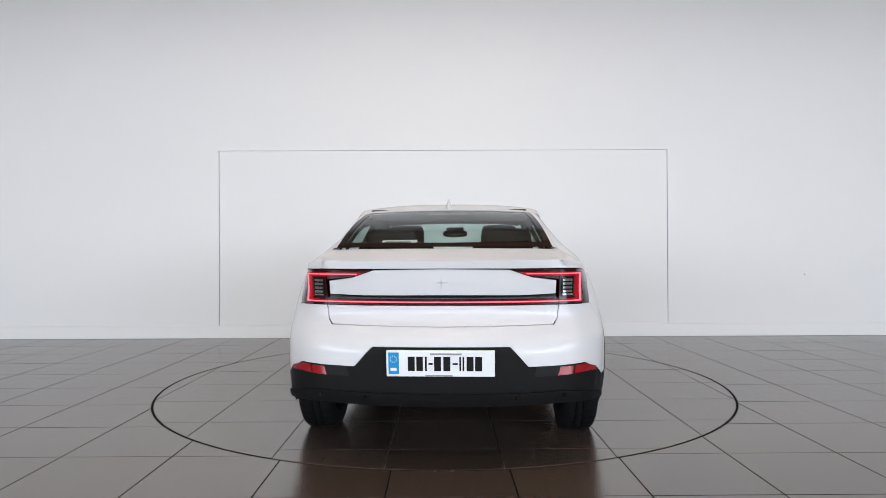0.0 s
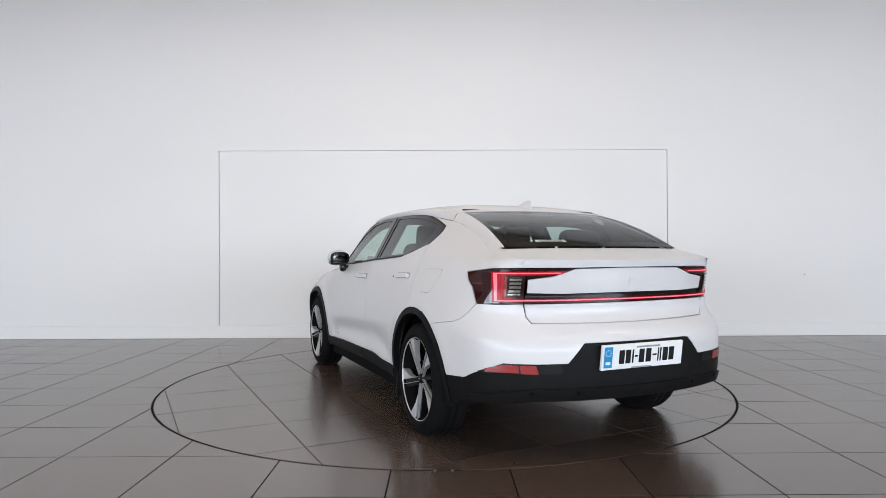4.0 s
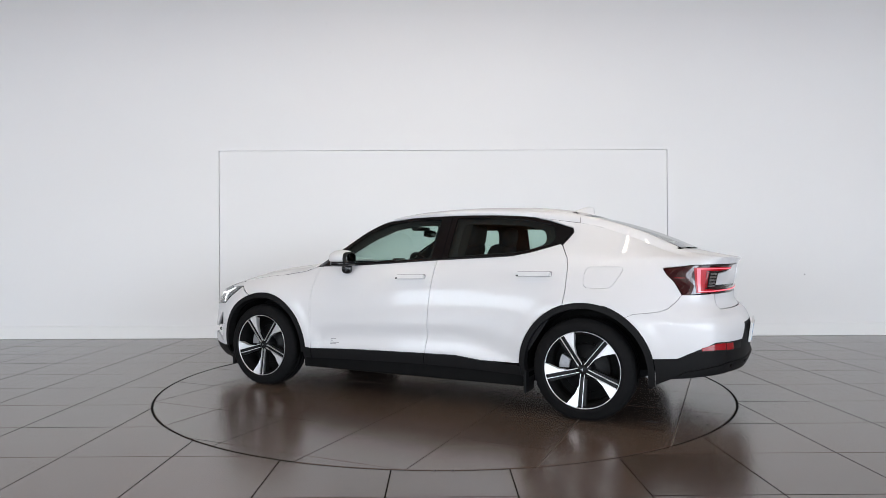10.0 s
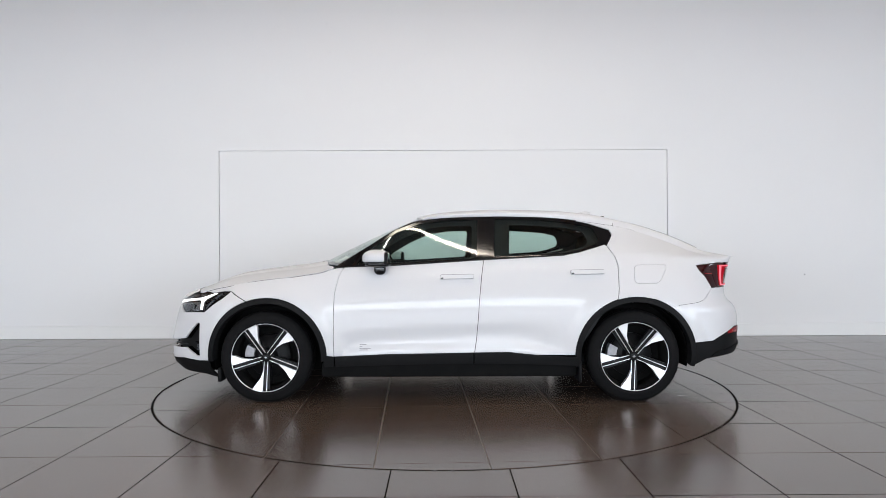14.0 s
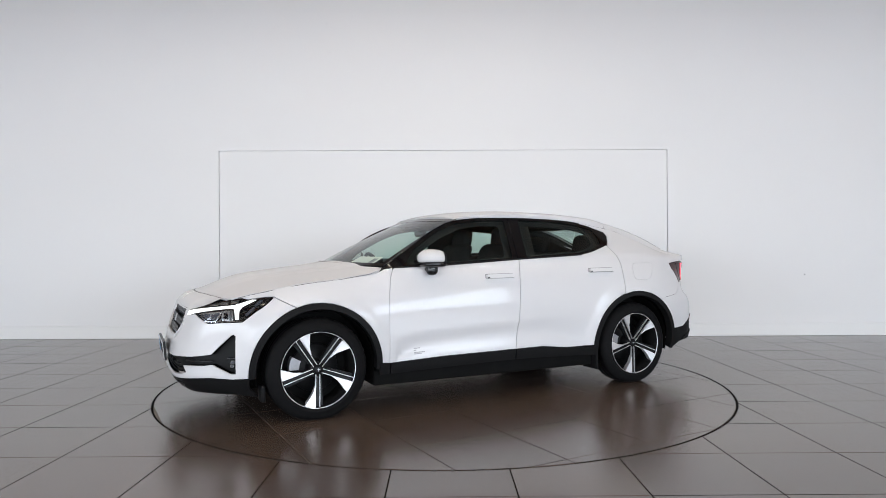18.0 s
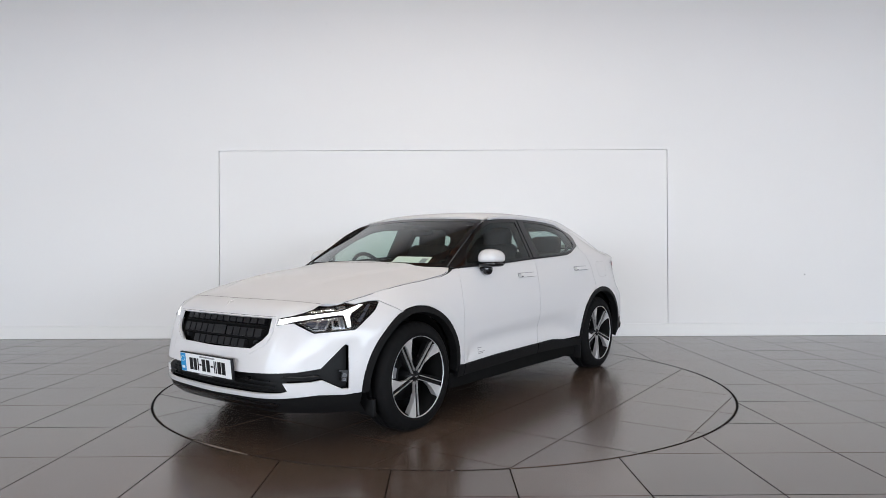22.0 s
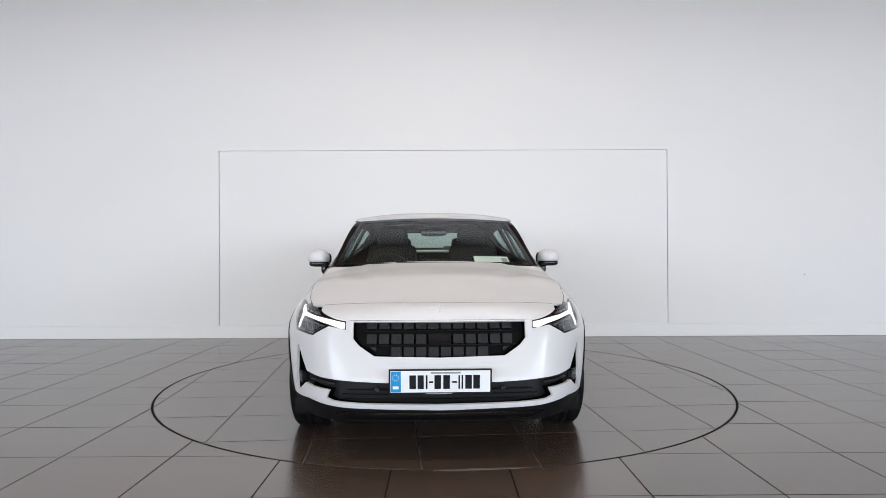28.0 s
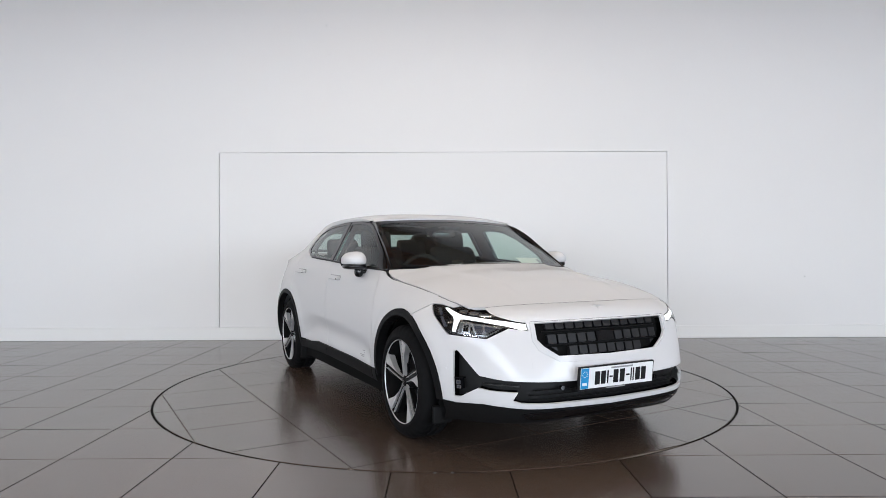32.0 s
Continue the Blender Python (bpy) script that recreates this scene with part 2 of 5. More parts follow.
def su(x):
    """Skin coordinate of a place x on the left side."""
    return float(np.interp(-x, -CX, CU))


def ru(y):
    """Skin coordinate of a place y on the rear face."""
    k = int(np.argmin(abs(CX + 1.85)))
    u = float(np.interp(-abs(y), -CY[k:], CU[k:]))
    return u if y >= 0 else 2 * LEN - u


W_SIDE = lambda x: float(np.interp(-x, -CX, CY))
ZB = table((2.2, 0.76), (2.05, 0.80), (1.75, 0.85), (1.366, 0.912), (1.0, 0.945), (0.82, 0.99), (0.4, 1.017), (0.0, 1.041), (-0.27, 1.057), (-0.67, 1.077), (-1.0, 1.088), (-1.3, 1.09), (-1.6, 1.085), (-2.0, 1.06), (-2.3, 1.04))
YB = table((2.2, 0.5), (2.05, 0.66), (1.9, 0.735), (1.75, 0.765), (1.366, 0.80), (1.0, 0.803), (0.8, 0.803), (0.4, 0.805), (0.0, 0.808), (-0.4, 0.81), (-0.9, 0.81), (-1.3, 0.803), (-1.6, 0.79), (-1.9, 0.755), (-2.1, 0.715), (-2.3, 0.65))
ZE = table((2.2, 0.75), (2.05, 0.785), (1.93, 0.802), (1.75, 0.845), (1.366, 0.912), (1.0, 0.945), (0.86, 1.0), (0.6, 1.175), (0.4, 1.29), (0.22, 1.365), (0.1, 1.398), (-0.1, 1.416), (-0.4, 1.426), (-0.8, 1.420), (-1.1, 1.404), (-1.377, 1.345), (-1.6, 1.272), (-1.757, 1.212), (-1.945, 1.128), (-2.1, 1.088), (-2.3, 1.058))
YE = table((2.2, 0.5), (2.05, 0.66), (1.93, 0.725), (1.75, 0.765), (1.366, 0.80), (1.0, 0.79), (0.86, 0.745), (0.6, 0.69), (0.4, 0.65), (0.2, 0.615), (0.0, 0.602), (-0.4, 0.594), (-0.8, 0.584), (-1.1, 0.572), (-1.377, 0.565), (-1.6, 0.575), (-1.757, 0.59), (-1.945, 0.615), (-2.1, 0.628), (-2.3, 0.62))
# top of the side windows, and how far out it lies
ZG = table((0.86, 0.999), (0.628, 1.152), (0.408, 1.289), (0.233, 1.357), (-0.029, 1.382), (-0.378, 1.389), (-0.683, 1.383), (-0.9, 1.369), (-1.075, 1.345), (-1.25, 1.32), (-1.377, 1.30), (-1.6, 1.235), (-1.757, 1.185), (-1.945, 1.115), (-2.1, 1.08), (-2.3, 1.055))
YG = table((0.86, 0.76), (0.628, 0.715), (0.408, 0.675), (0.233, 0.648), (0.0, 0.636), (-0.4, 0.632), (-0.9, 0.626), (-1.25, 0.61), (-1.377, 0.60), (-1.6, 0.605), (-1.757, 0.615), (-1.945, 0.632), (-2.1, 0.64), (-2.3, 0.63))
ZC = table((2.2, 0.76), (2.05, 0.83), (1.963, 0.862), (1.863, 0.90), (1.71, 0.945), (1.46, 0.98), (1.21, 1.008), (1.02, 1.026), (0.3, 1.392), (0.1, 1.438), (-0.1, 1.456), (-0.4, 1.466), (-0.8, 1.458), (-1.1, 1.43), (-1.9, 1.155), (-2.1, 1.105), (-2.3, 1.064))
D_LOW = table((0.1, 0.11), (0.19, 0.06), (0.25, 0.03), (0.3, 0.016), (0.36, 0.008), (0.45, 0.004), (0.55, 0.0), (0.62, 0.0))
D_FRONT = table((0.15, 0.13), (0.2, 0.09), (0.24, 0.04), (0.28, 0.015), (0.33, 0.0), (0.42, 0.0), (0.5, 0.015), (0.56, 0.03), (0.65, 0.056), (0.735, 0.085), (0.775, 0.115), (0.80, 0.145), (0.83, 0.20), (0.9, 0.34))
D_REAR = table((0.2, 0.16), (0.27, 0.09), (0.34, 0.03), (0.42, 0.0), (0.6, -0.004), (0.66, 0.012), (0.71, 0.045), (0.74, 0.085), (0.80, 0.105), (0.87, 0.1), (0.95, 0.085), (1.03, 0.075), (1.07, 0.055), (1.15, 0.12))


CREASE_UP = table((0.8, 0.538), (0.393, 0.566), (-0.223, 0.593), (-0.647, 0.612), (-0.95, 0.62))
CREASE_LOW = table((0.8, 0.36), (0.66, 0.44), (0.58, 0.452), (0.393, 0.466), (-0.223, 0.493), (-0.42, 0.50), (-0.52, 0.487), (-0.647, 0.45), (-0.92, 0.36))


def ramp(a, b, x):
    t = min(max((x - a) / (b - a), 0), 1)
    return t * t * (3 - 2 * t)


def d_side(x, z):
    """How far the side lies in from the plan's outline."""
    w, zt, yt = W_SIDE(x), ZB(x), YB(x)
    if z <= 0.62:
        d = D_LOW(z)
    elif z <= zt:
        s = (z - 0.62) / (zt - 0.62)
        d = (w - yt) * s**2.3
    elif x > 0.86:
        d = (w - yt) + (z - zt) * 1.0
    else:
        d = w - (yt + (YG(x) - yt) * (z - zt) / max(ZG(x) - zt, 0.02))
    # hollow low on the doors
    if -0.95 < x < 0.82:
        zu, zl = CREASE_UP(x), CREASE_LOW(x)
        k = min(1, (x + 0.95) / 0.25, (0.82 - x) / 0.05)
        if zl < z < zu:
            d += 0.02 * k * ramp(0, 1, (zu - z) / (zu - zl))
        elif z <= zl:
            d += 0.02 * k * ramp(0, 1, (z - 0.34) / max(zl - 0.34, 0.02))
    # flares over the wheels
    for cx in (1.36, -1.385):
        r = math.hypot(x - cx, z - 0.325)
        if r < 0.6:
            d -= 0.01 * (1 - ramp(0.47, 0.56, r)) * ramp(0.25, 0.5, z)
    # the tail draws in above the bumper
    if x < -1.6 and z > 0.6:
        d += 0.035 * ramp(0.66, 0.80, z) * (1 - ramp(0.9, 1.06, z)) * ramp(1.65, 2.1, -x)
    return d


def skin(u, z, off=0.0):
    """The car's outer skin below the roof."""
    m = 1
    if u < 0:
        u, m = -u, -1
    if u > LEN:
        u, m = 2 * LEN - u, -m
    x, y = float(np.interp(u, CU, CX)), float(np.interp(u, CU, CY))
    tx, ty = float(np.interp(u, CU, TX)), float(np.interp(u, CU, TY))
    k = math.hypot(tx, ty)
    nx, ny = ty / k, -tx / k
    d = ny * ny * d_side(x, z) + (D_FRONT(z) * nx * nx if nx > 0 else D_REAR(z) * nx * nx) - off
    return (x - nx * d, m * (y - ny * d), z)


def lid(x, y, off=0.0):
    """Bonnet, roof and boot lid, seen from above."""
    s = min(abs(y) / YE(x), 1.15)
    z = ZE(x) + (ZC(x) - ZE(x)) * (1 - s ** (2.2 if x > 0.5 else 3.0))
    if x > 0.9:
        edge = 0.50 - 0.16 * (x - 1.0)
        z += 0.009 * (1 - ramp(edge - 0.03, edge + 0.03, abs(y))) * (1 - ramp(1.75, 2.0, x))
    if 0.87 < x < 1.3:
        z += 0.013 * (1 - ramp(1.02, 1.25, x))
    return (x, y, z + off)


def panel(name, poly, mat, parent, fn=skin, both=True, label="", **kw):
    """A skin piece as a part of the car; both: on the left and, mirrored, on the right."""
    pos, faces, nor = sheet(poly, fn, **kw)
    a = link(name, to_mesh(name, pos, faces, nor), mat, parent, label)
    if both:
        b = link(name, to_mesh(name, pos, faces, nor, True), mat, parent, label)
        return a, b
    return a


def solve(axis, value, z, u0, u1):
    """Skin coordinate between u0 and u1 at which the skin, z high, has that x or y."""
    f0 = skin(u0, z)[axis] - value
    for _ in range(26):
        m = (u0 + u1) / 2
        f = skin(m, z)[axis] - value
        if (f > 0) == (f0 > 0):
            u0, f0 = m, f
        else:
            u1 = m
    return (u0 + u1) / 2


U_FRONT, U_REAR = su(1.6), su(-1.75)


def fz(y, z):
    u = solve(1, abs(y), z, 0.0, U_FRONT)
    return math.copysign(u, y) if abs(y) > 1e-6 else 0.0


def rz(y, z):
    if abs(y) < 1e-6:
        return LEN
    u = solve(1, abs(y), z, LEN, U_REAR)
    return u if y > 0 else 2 * LEN - u


def sz(x, z):
    return solve(0, x, z, 0.3, LEN - 0.3)


def S(*pts):
    return [(sz(x, z), z) for x, z in pts]


def F(*pts):
    return [(fz(y, z), z) for y, z in pts]


def R(*pts):
    return [(rz(y, z), z) for y, z in pts]


def arc(cx, cz, r, a0, a1, n=20, rz=None):
    return [(cx + r * math.cos(radians(a0 + (a1 - a0) * k / n)), cz + (rz or r) * math.sin(radians(a0 + (a1 - a0) * k / n))) for k in range(n + 1)]

# ---------------------------------------------------------------- the room
RING = 2.302
WALL_Y = 2.865
HALF_X, BACK_Y, TOP = 14.0, -34.0, 5.4
TILE, TILE_X, TILE_Y = 0.6068, -0.289, -2.053


def structure(name, bm, mat, label, smooth=False):
    return tagged(part(name, bm, mat, None, "", smooth), label, kind="structure")


# back wall: a plain wall with a large flush panel let into it
PX0, PX1, PZ = -2.925, 2.962, 2.452
b = nbm()
box(b, -HALF_X, PX0, WALL_Y, WALL_Y + 0.2, 0, TOP)
box(b, PX1, HALF_X, WALL_Y, WALL_Y + 0.2, 0, TOP)
box(b, PX0, PX1, WALL_Y, WALL_Y + 0.2, PZ, TOP)
box(b, PX0, PX1, WALL_Y + 0.03, WALL_Y + 0.2, 0, PZ)
wall_north = structure("wall_north", b, M["wall"], "plain white painted wall with a flush panel")
b = nbm()
box(b, PX0 + 0.009, PX1 - 0.009, WALL_Y + 0.001, WALL_Y + 0.029, 0.0, PZ - 0.008, 0.002)
structure("wall_panel", b, M["wall"], "large white flush panel in the wall")
b = nbm()
box(b, -HALF_X, HALF_X, WALL_Y - 0.018, WALL_Y, 0, 0.165, 0.005)
structure("baseboard", b, M["base"], "white painted baseboard along the wall")
for x, z, r in ((-1.51, 4.12, 0.008), (4.76, 0.80, 0.009), (-1.47, 3.74, 0.005)):
    b = nbm()
    bmesh.ops.create_cone(b, cap_ends=True, segments=8, radius1=r, radius2=r * 0.6, depth=0.003, matrix=Matrix.Translation((x, WALL_Y - 0.0015, z)) @ Matrix.Rotation(radians(90), 4, "X"))
    part("wall_mark", b, M["grey_ink"], wall_north, "", False)
WIN_Z0, WIN_Z1, SIDE_Y = 1.3, 5.0, -9.0
for name, x, sx in (("wall_west", -HALF_X, -0.2), ("wall_east", HALF_X, 0.2)):
    b = nbm()
    x0, x1 = min(x, x + sx), max(x, x + sx)
    box(b, x0, x1, SIDE_Y, WALL_Y + 0.2, 0, TOP)
    box(b, x0, x1, BACK_Y, SIDE_Y, 0, WIN_Z0)
    box(b, x0, x1, BACK_Y, SIDE_Y, WIN_Z1, TOP)
    structure(name, b, M["wall"], "white side wall with a long window")
    b = nbm()
    for k in range(6):
        y = SIDE_Y - 0.06 + (BACK_Y - SIDE_Y + 0.12) * k / 5
        box(b, x0 + 0.05, x1 - 0.05, y - 0.05, y + 0.05, WIN_Z0, WIN_Z1)
    structure("window_" + ("2" if sx < 0 else "3"), b, M["steel"], "dark metal mullions of a long side window")
b = nbm()
box(b, -HALF_X - 0.2, HALF_X + 0.2, BACK_Y - 0.2, WALL_Y + 0.2, TOP, TOP + 0.2)
structure("ceiling", b, M["ceiling"], "beige showroom ceiling")

# glazed front behind the camera
b = nbm()
box(b, -HALF_X, HALF_X, BACK_Y - 0.2, BACK_Y, 0, WIN_Z0)
box(b, -HALF_X, HALF_X, BACK_Y - 0.2, BACK_Y, WIN_Z1, TOP)
structure("wall_south", b, M["wall"], "white wall above and below a shop window")
b = nbm()
for k in range(15):
    x = -HALF_X + 0.06 + k * (2 * HALF_X - 0.12) / 14
    box(b, x - 0.06, x + 0.06, BACK_Y - 0.15, BACK_Y - 0.03, WIN_Z0, WIN_Z1)
box(b, -HALF_X, HALF_X, BACK_Y - 0.14, BACK_Y - 0.04, 3.3, 3.4)
structure("window_1", b, M["steel"], "dark metal mullions of a tall shop window")
DAY = (0.772, 0.868, 1.0)
WZ, WH = (WIN_Z0 + WIN_Z1) / 2, WIN_Z1 - WIN_Z0
area_lamp("window_light", 0, BACK_Y - 0.17, WZ, 27.8, WH, 3300, DAY, (0, 0, WZ))
for sx in (-1, 1):
    area_lamp("window_light", sx * (HALF_X + 0.18), (SIDE_Y + BACK_Y) / 2, WZ, SIDE_Y - BACK_Y, WH, 2300 if sx < 0 else 3000, DAY, (0, (SIDE_Y + BACK_Y) / 2, WZ))

# the ceiling lamps round the turntable; the y -0.4 one is added fill
for x, y, power in ((0.0, -0.4, 34), (-6.0, -3.4, 45), (0.0, -3.4, 38), (6.0, -3.4, 45), (0.0, -6.6, 38)):
    area_lamp("ceiling_lamp_light", x, y, TOP - 0.345, 3.9, 0.07, power, (1.0, 0.88, 0.74), (x, y, 0))

# unseen beam, added behind the camera to darken the top of the wall
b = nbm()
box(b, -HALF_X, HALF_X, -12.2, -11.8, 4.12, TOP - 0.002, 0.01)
structure("shading_beam", b, M["wall"], "unseen white beam under the ceiling, added to shade the wall's top")

# timber beams and lit tubes under the ceiling, seen in the car's glass and paint
for y in (1.2, -1.9, -5.0, -8.1):
    b = nbm()
    box(b, -HALF_X, HALF_X, y - 0.12, y + 0.12, TOP - 0.45, TOP - 0.004, 0.01)
    tagged(part("ceiling_beam", b, M["timber"], None, "", False), "brown timber beam across the ceiling", kind="structure")
# the tube at y -0.4 is made up, to go with the added fill
for x, y in [(0.0, -0.4)] + [(x, y) for x in (-6.0, 0.0, 6.0) for y in (-3.4, -6.6, -11.0)]:
    b = nbm()
    box(b, x - 2.0, x + 2.0, y - 0.055, y + 0.055, TOP - 0.32, TOP - 0.25, 0.01)
    lamp_ = part("ceiling_lamp", b, M["base"], None, "", False)
    tagged(lamp_, "long white tube lamp hung under the ceiling, lit", "lamp", "ceiling lamps")
    b = nbm()
    box(b, x - 1.95, x + 1.95, y - 0.035, y + 0.035, TOP - 0.335, TOP - 0.321)
    part("tube", b, M["tube"], lamp_, "", False)
    for dx in (-1.5, 1.5):
        b = nbm()
        box(b, x + dx - 0.006, x + dx + 0.006, y - 0.006, y + 0.006, TOP - 0.25, TOP)
        part("hanger", b, M["steel"], lamp_, "", False)

# ---------------------------------------------------------------- the car
car = new("car")
tagged(car, "white electric fastback car with black cladding, parked on a turntable", "car")
FA, RA = (1.36, 0.328), (-1.385, 0.330)
AR = 0.449


def mirrored(half):
    """A half outline from the front's middle line round the left, closed over the right."""
    return half + [(-u, z) for u, z in reversed(half) if u > 1e-6]


def mirrored_rear(half):
    return half + [(2 * LEN - u, z) for u, z in reversed(half) if u < LEN - 1e-6]


def patch(name, fn, nu, nv, mat, parent, both=False, label=""):
    """A grid of fn(s, t), s and t from 0 to 1."""
    pos = [Vector(fn(i / nu, j / nv)) for j in range(nv + 1) for i in range(nu + 1)]
    faces = [(j * (nu + 1) + i, j * (nu + 1) + i + 1, (j + 1) * (nu + 1) + i + 1, (j + 1) * (nu + 1) + i) for j in range(nv) for i in range(nu)]
    k = len(faces) // 2
    f = faces[k]
    n = (pos[f[1]] - pos[f[0]]).cross(pos[f[2]] - pos[f[0]])
    if n.dot(pos[f[0]] - Vector((pos[f[0]].x * 0.5, 0, 0.6))) < 0:
        faces = [g[::-1] for g in faces]
    a = link(name, to_mesh(name, pos, faces), mat, parent, label)
    if both:
        return a, link(name, to_mesh(name, pos, faces, None, True), mat, parent, label)
    return a


def tube(name, pts, r, mat, parent, both=False, n=6, label="", flat=1.0):
    """A thin rod along the points."""
    P = [Vector(p) for p in pts]
    pos, faces = [], []
    for i, p in enumerate(P):
        t = (P[min(i + 1, len(P) - 1)] - P[max(i - 1, 0)]).normalized()
        a = t.cross(Vector((0, 0, 1)))
        a = a.normalized() if a.length > 1e-4 else Vector((0, 1, 0))
        b = a.cross(t).normalized()
        pos += [p + a * r * math.cos(2 * math.pi * k / n) + b * r * flat * math.sin(2 * math.pi * k / n) for k in range(n)]
    for i in range(len(P) - 1):
        faces += [(i * n + k, i * n + (k + 1) % n, (i + 1) * n + (k + 1) % n, (i + 1) * n + k) for k in range(n)]
    faces += [tuple(range(n))[::-1], tuple(range((len(P) - 1) * n, len(P) * n))]
    a = link(name, to_mesh(name, pos, faces), mat, parent, label)
    if both:
        link(name, to_mesh(name, pos, faces, None, True), mat, parent, label)
    return a


# ---- doors and wings
DOOR_F = S((0.855, 0.338), (0.8572, 0.469), (0.8572, 0.68), (0.8525, 0.806), (0.8265, 0.932), (0.8015, 0.985), (0.787, 0.998), (0.6, 1.004), (0.4, 1.013), (0.0, 1.037), (-0.262, 1.053), (-0.244, 0.928), (-0.227, 0.76), (-0.218, 0.634), (-0.204, 0.466), (-0.188, 0.364), (0.438, 0.355))
DOOR_R = S((-0.266, 1.053), (-0.67, 1.073), (-0.881, 1.085), (-0.99, 1.105), (-1.108, 1.138), (-1.19, 1.163), (-1.205, 1.152), (-1.252, 1.071), (-1.265, 1.007), (-1.259, 0.838), (-1.246, 0.757), *arc(*RA, AR + 0.002, 72, 2, 14), (-0.65, 0.345), (-0.441, 0.367), (-0.192, 0.364), (-0.208, 0.466), (-0.222, 0.634), (-0.231, 0.76), (-0.248, 0.928))
front_doors = panel("front_door", DOOR_F, M["paint"], car, step=0.028, gap=0.0003)
rear_doors = panel("rear_door", DOOR_R, M["paint"], car, step=0.028, gap=0.0003)
panel("front_wing", S((0.859, 0.338), (0.86, 0.68), (0.855, 0.806), (0.829, 0.932), (0.804, 0.985), (0.80, 0.998), (0.86, 0.99), (0.93, 0.962), (1.0, 0.944), (1.173, 0.926), (1.366, 0.908), (1.56, 0.881), (1.70, 0.853), (1.79, 0.833), (1.83, 0.818), (1.80, 0.811), (1.705, 0.825), (1.642, 0.826), (1.50, 0.749), *arc(*FA, AR + 0.002, 71, 178, 18)), M["paint"], car, step=0.03, gap=0.0002)
FLAP = rounded(S((-1.376, 0.872), (-1.388, 1.01), (-1.645, 1.012), (-1.56, 0.87)), 0.045)
QUARTER = S((-1.209, 1.158), (-1.256, 1.071), (-1.269, 1.007), (-1.263, 0.838), (-1.25, 0.757), *arc(*RA, AR + 0.002, 107, 127, 6), (-1.70, 0.712), (-1.789, 0.722), (-1.86, 0.732), (-1.906, 0.75), (-1.95, 0.79), (-1.984, 0.835), (-1.937, 0.917), (-1.894, 0.96), (-1.869, 1.005)) + R((0.74, 1.024), (0.645, 1.026), (0.64, 1.05)) + S((-2.1, 1.078), (-1.945, 1.113), (-1.757, 1.183), (-1.6, 1.233), (-1.377, 1.298), (-1.25, 1.318), (-1.1, 1.34), (-1.0, 1.356), (-1.08, 1.336), (-1.253, 1.283), (-1.267, 1.244), (-1.238, 1.198))
panel("rear_quarter", QUARTER, M["paint"], car, both=False, step=0.03, holes=[FLAP], gap=0.0008)
panel("charge_flap", FLAP, M["paint"], car, both=False, gap=0.0012, label="white charging flap in the rear wing")
pos_, faces_, nor_ = sheet(QUARTER, skin, step=0.03, gap=0.0008)
link("rear_quarter", to_mesh("rear_quarter", pos_, faces_, nor_, True), M["paint"], car)

# ---- front
INTAKE = F((0, 0.425), (0.30, 0.427), (0.422, 0.432), (0.649, 0.443), (0.735, 0.459)) + S((1.915, 0.578), (1.90, 0.588), (1.885, 0.578), (1.884, 0.333), (1.92, 0.335)) + F((0.74, 0.393), (0.70, 0.385), (0.588, 0.382), (0.61, 0.338), (0.572, 0.325), (0.40, 0.316), (0, 0.308))
GRILLE = F((0, 0.737), (0.462, 0.737), (0.462, 0.652), (0.43, 0.616), (0.346, 0.562), (0, 0.554))
BUMPER_LOW = F((0.72, 0.31), (0.535, 0.293), (0, 0.278))
BUMPER_TOP = F((0, 0.745), (0.505, 0.745), (0.502, 0.697), (0.60, 0.712), (0.648, 0.687), (0.70, 0.655), (0.735, 0.658)) + S((1.95, 0.661), (1.843, 0.666), (1.815, 0.688), (1.767, 0.726), (1.696, 0.772), (1.643, 0.819), (1.505, 0.745))
front_bumper = panel("front_bumper", mirrored(BUMPER_TOP + S(*arc(*FA, AR + 0.002, 70, -3, 14), (1.90, 0.30)) + BUMPER_LOW), M["paint"], car, both=False, holes=[mirrored(INTAKE), mirrored(GRILLE)], step=0.03, gap=0.0004)
panel("grille_surround", mirrored(F((0, 0.549), (0.35, 0.557), (0.436, 0.613), (0.469, 0.65), (0.469, 0.74), (0.489, 0.74), (0.492, 0.646), (0.464, 0.594), (0.345, 0.529), (0, 0.519))), M["paint"], car, both=False, off=0.004, rim=0.006)
front_lip = panel("front_lip", mirrored(F((0, 0.278), (0.535, 0.293), (0.72, 0.31)) + S((1.90, 0.30), (1.806, 0.30), (1.80, 0.235), (1.74, 0.17), (1.85, 0.19)) + F((0.6, 0.2), (0, 0.2))), M["plastic"], car, both=False)
panel("lower_grille", mirrored(F((0, 0.268), (0.5, 0.272), (0.56, 0.262), (0.50, 0.222), (0, 0.215))), M["gloss"], car, both=False, off=0.003, rim=0.004, label="black gloss lower grille insert")
grille = panel("grille", mirrored(GRILLE), M["void"], car, both=False, off=-0.045, label="black grille with square studs")
panel("intake", mirrored(INTAKE), M["matt_black"], car, both=False, off=-0.055, label="black lower air intake")

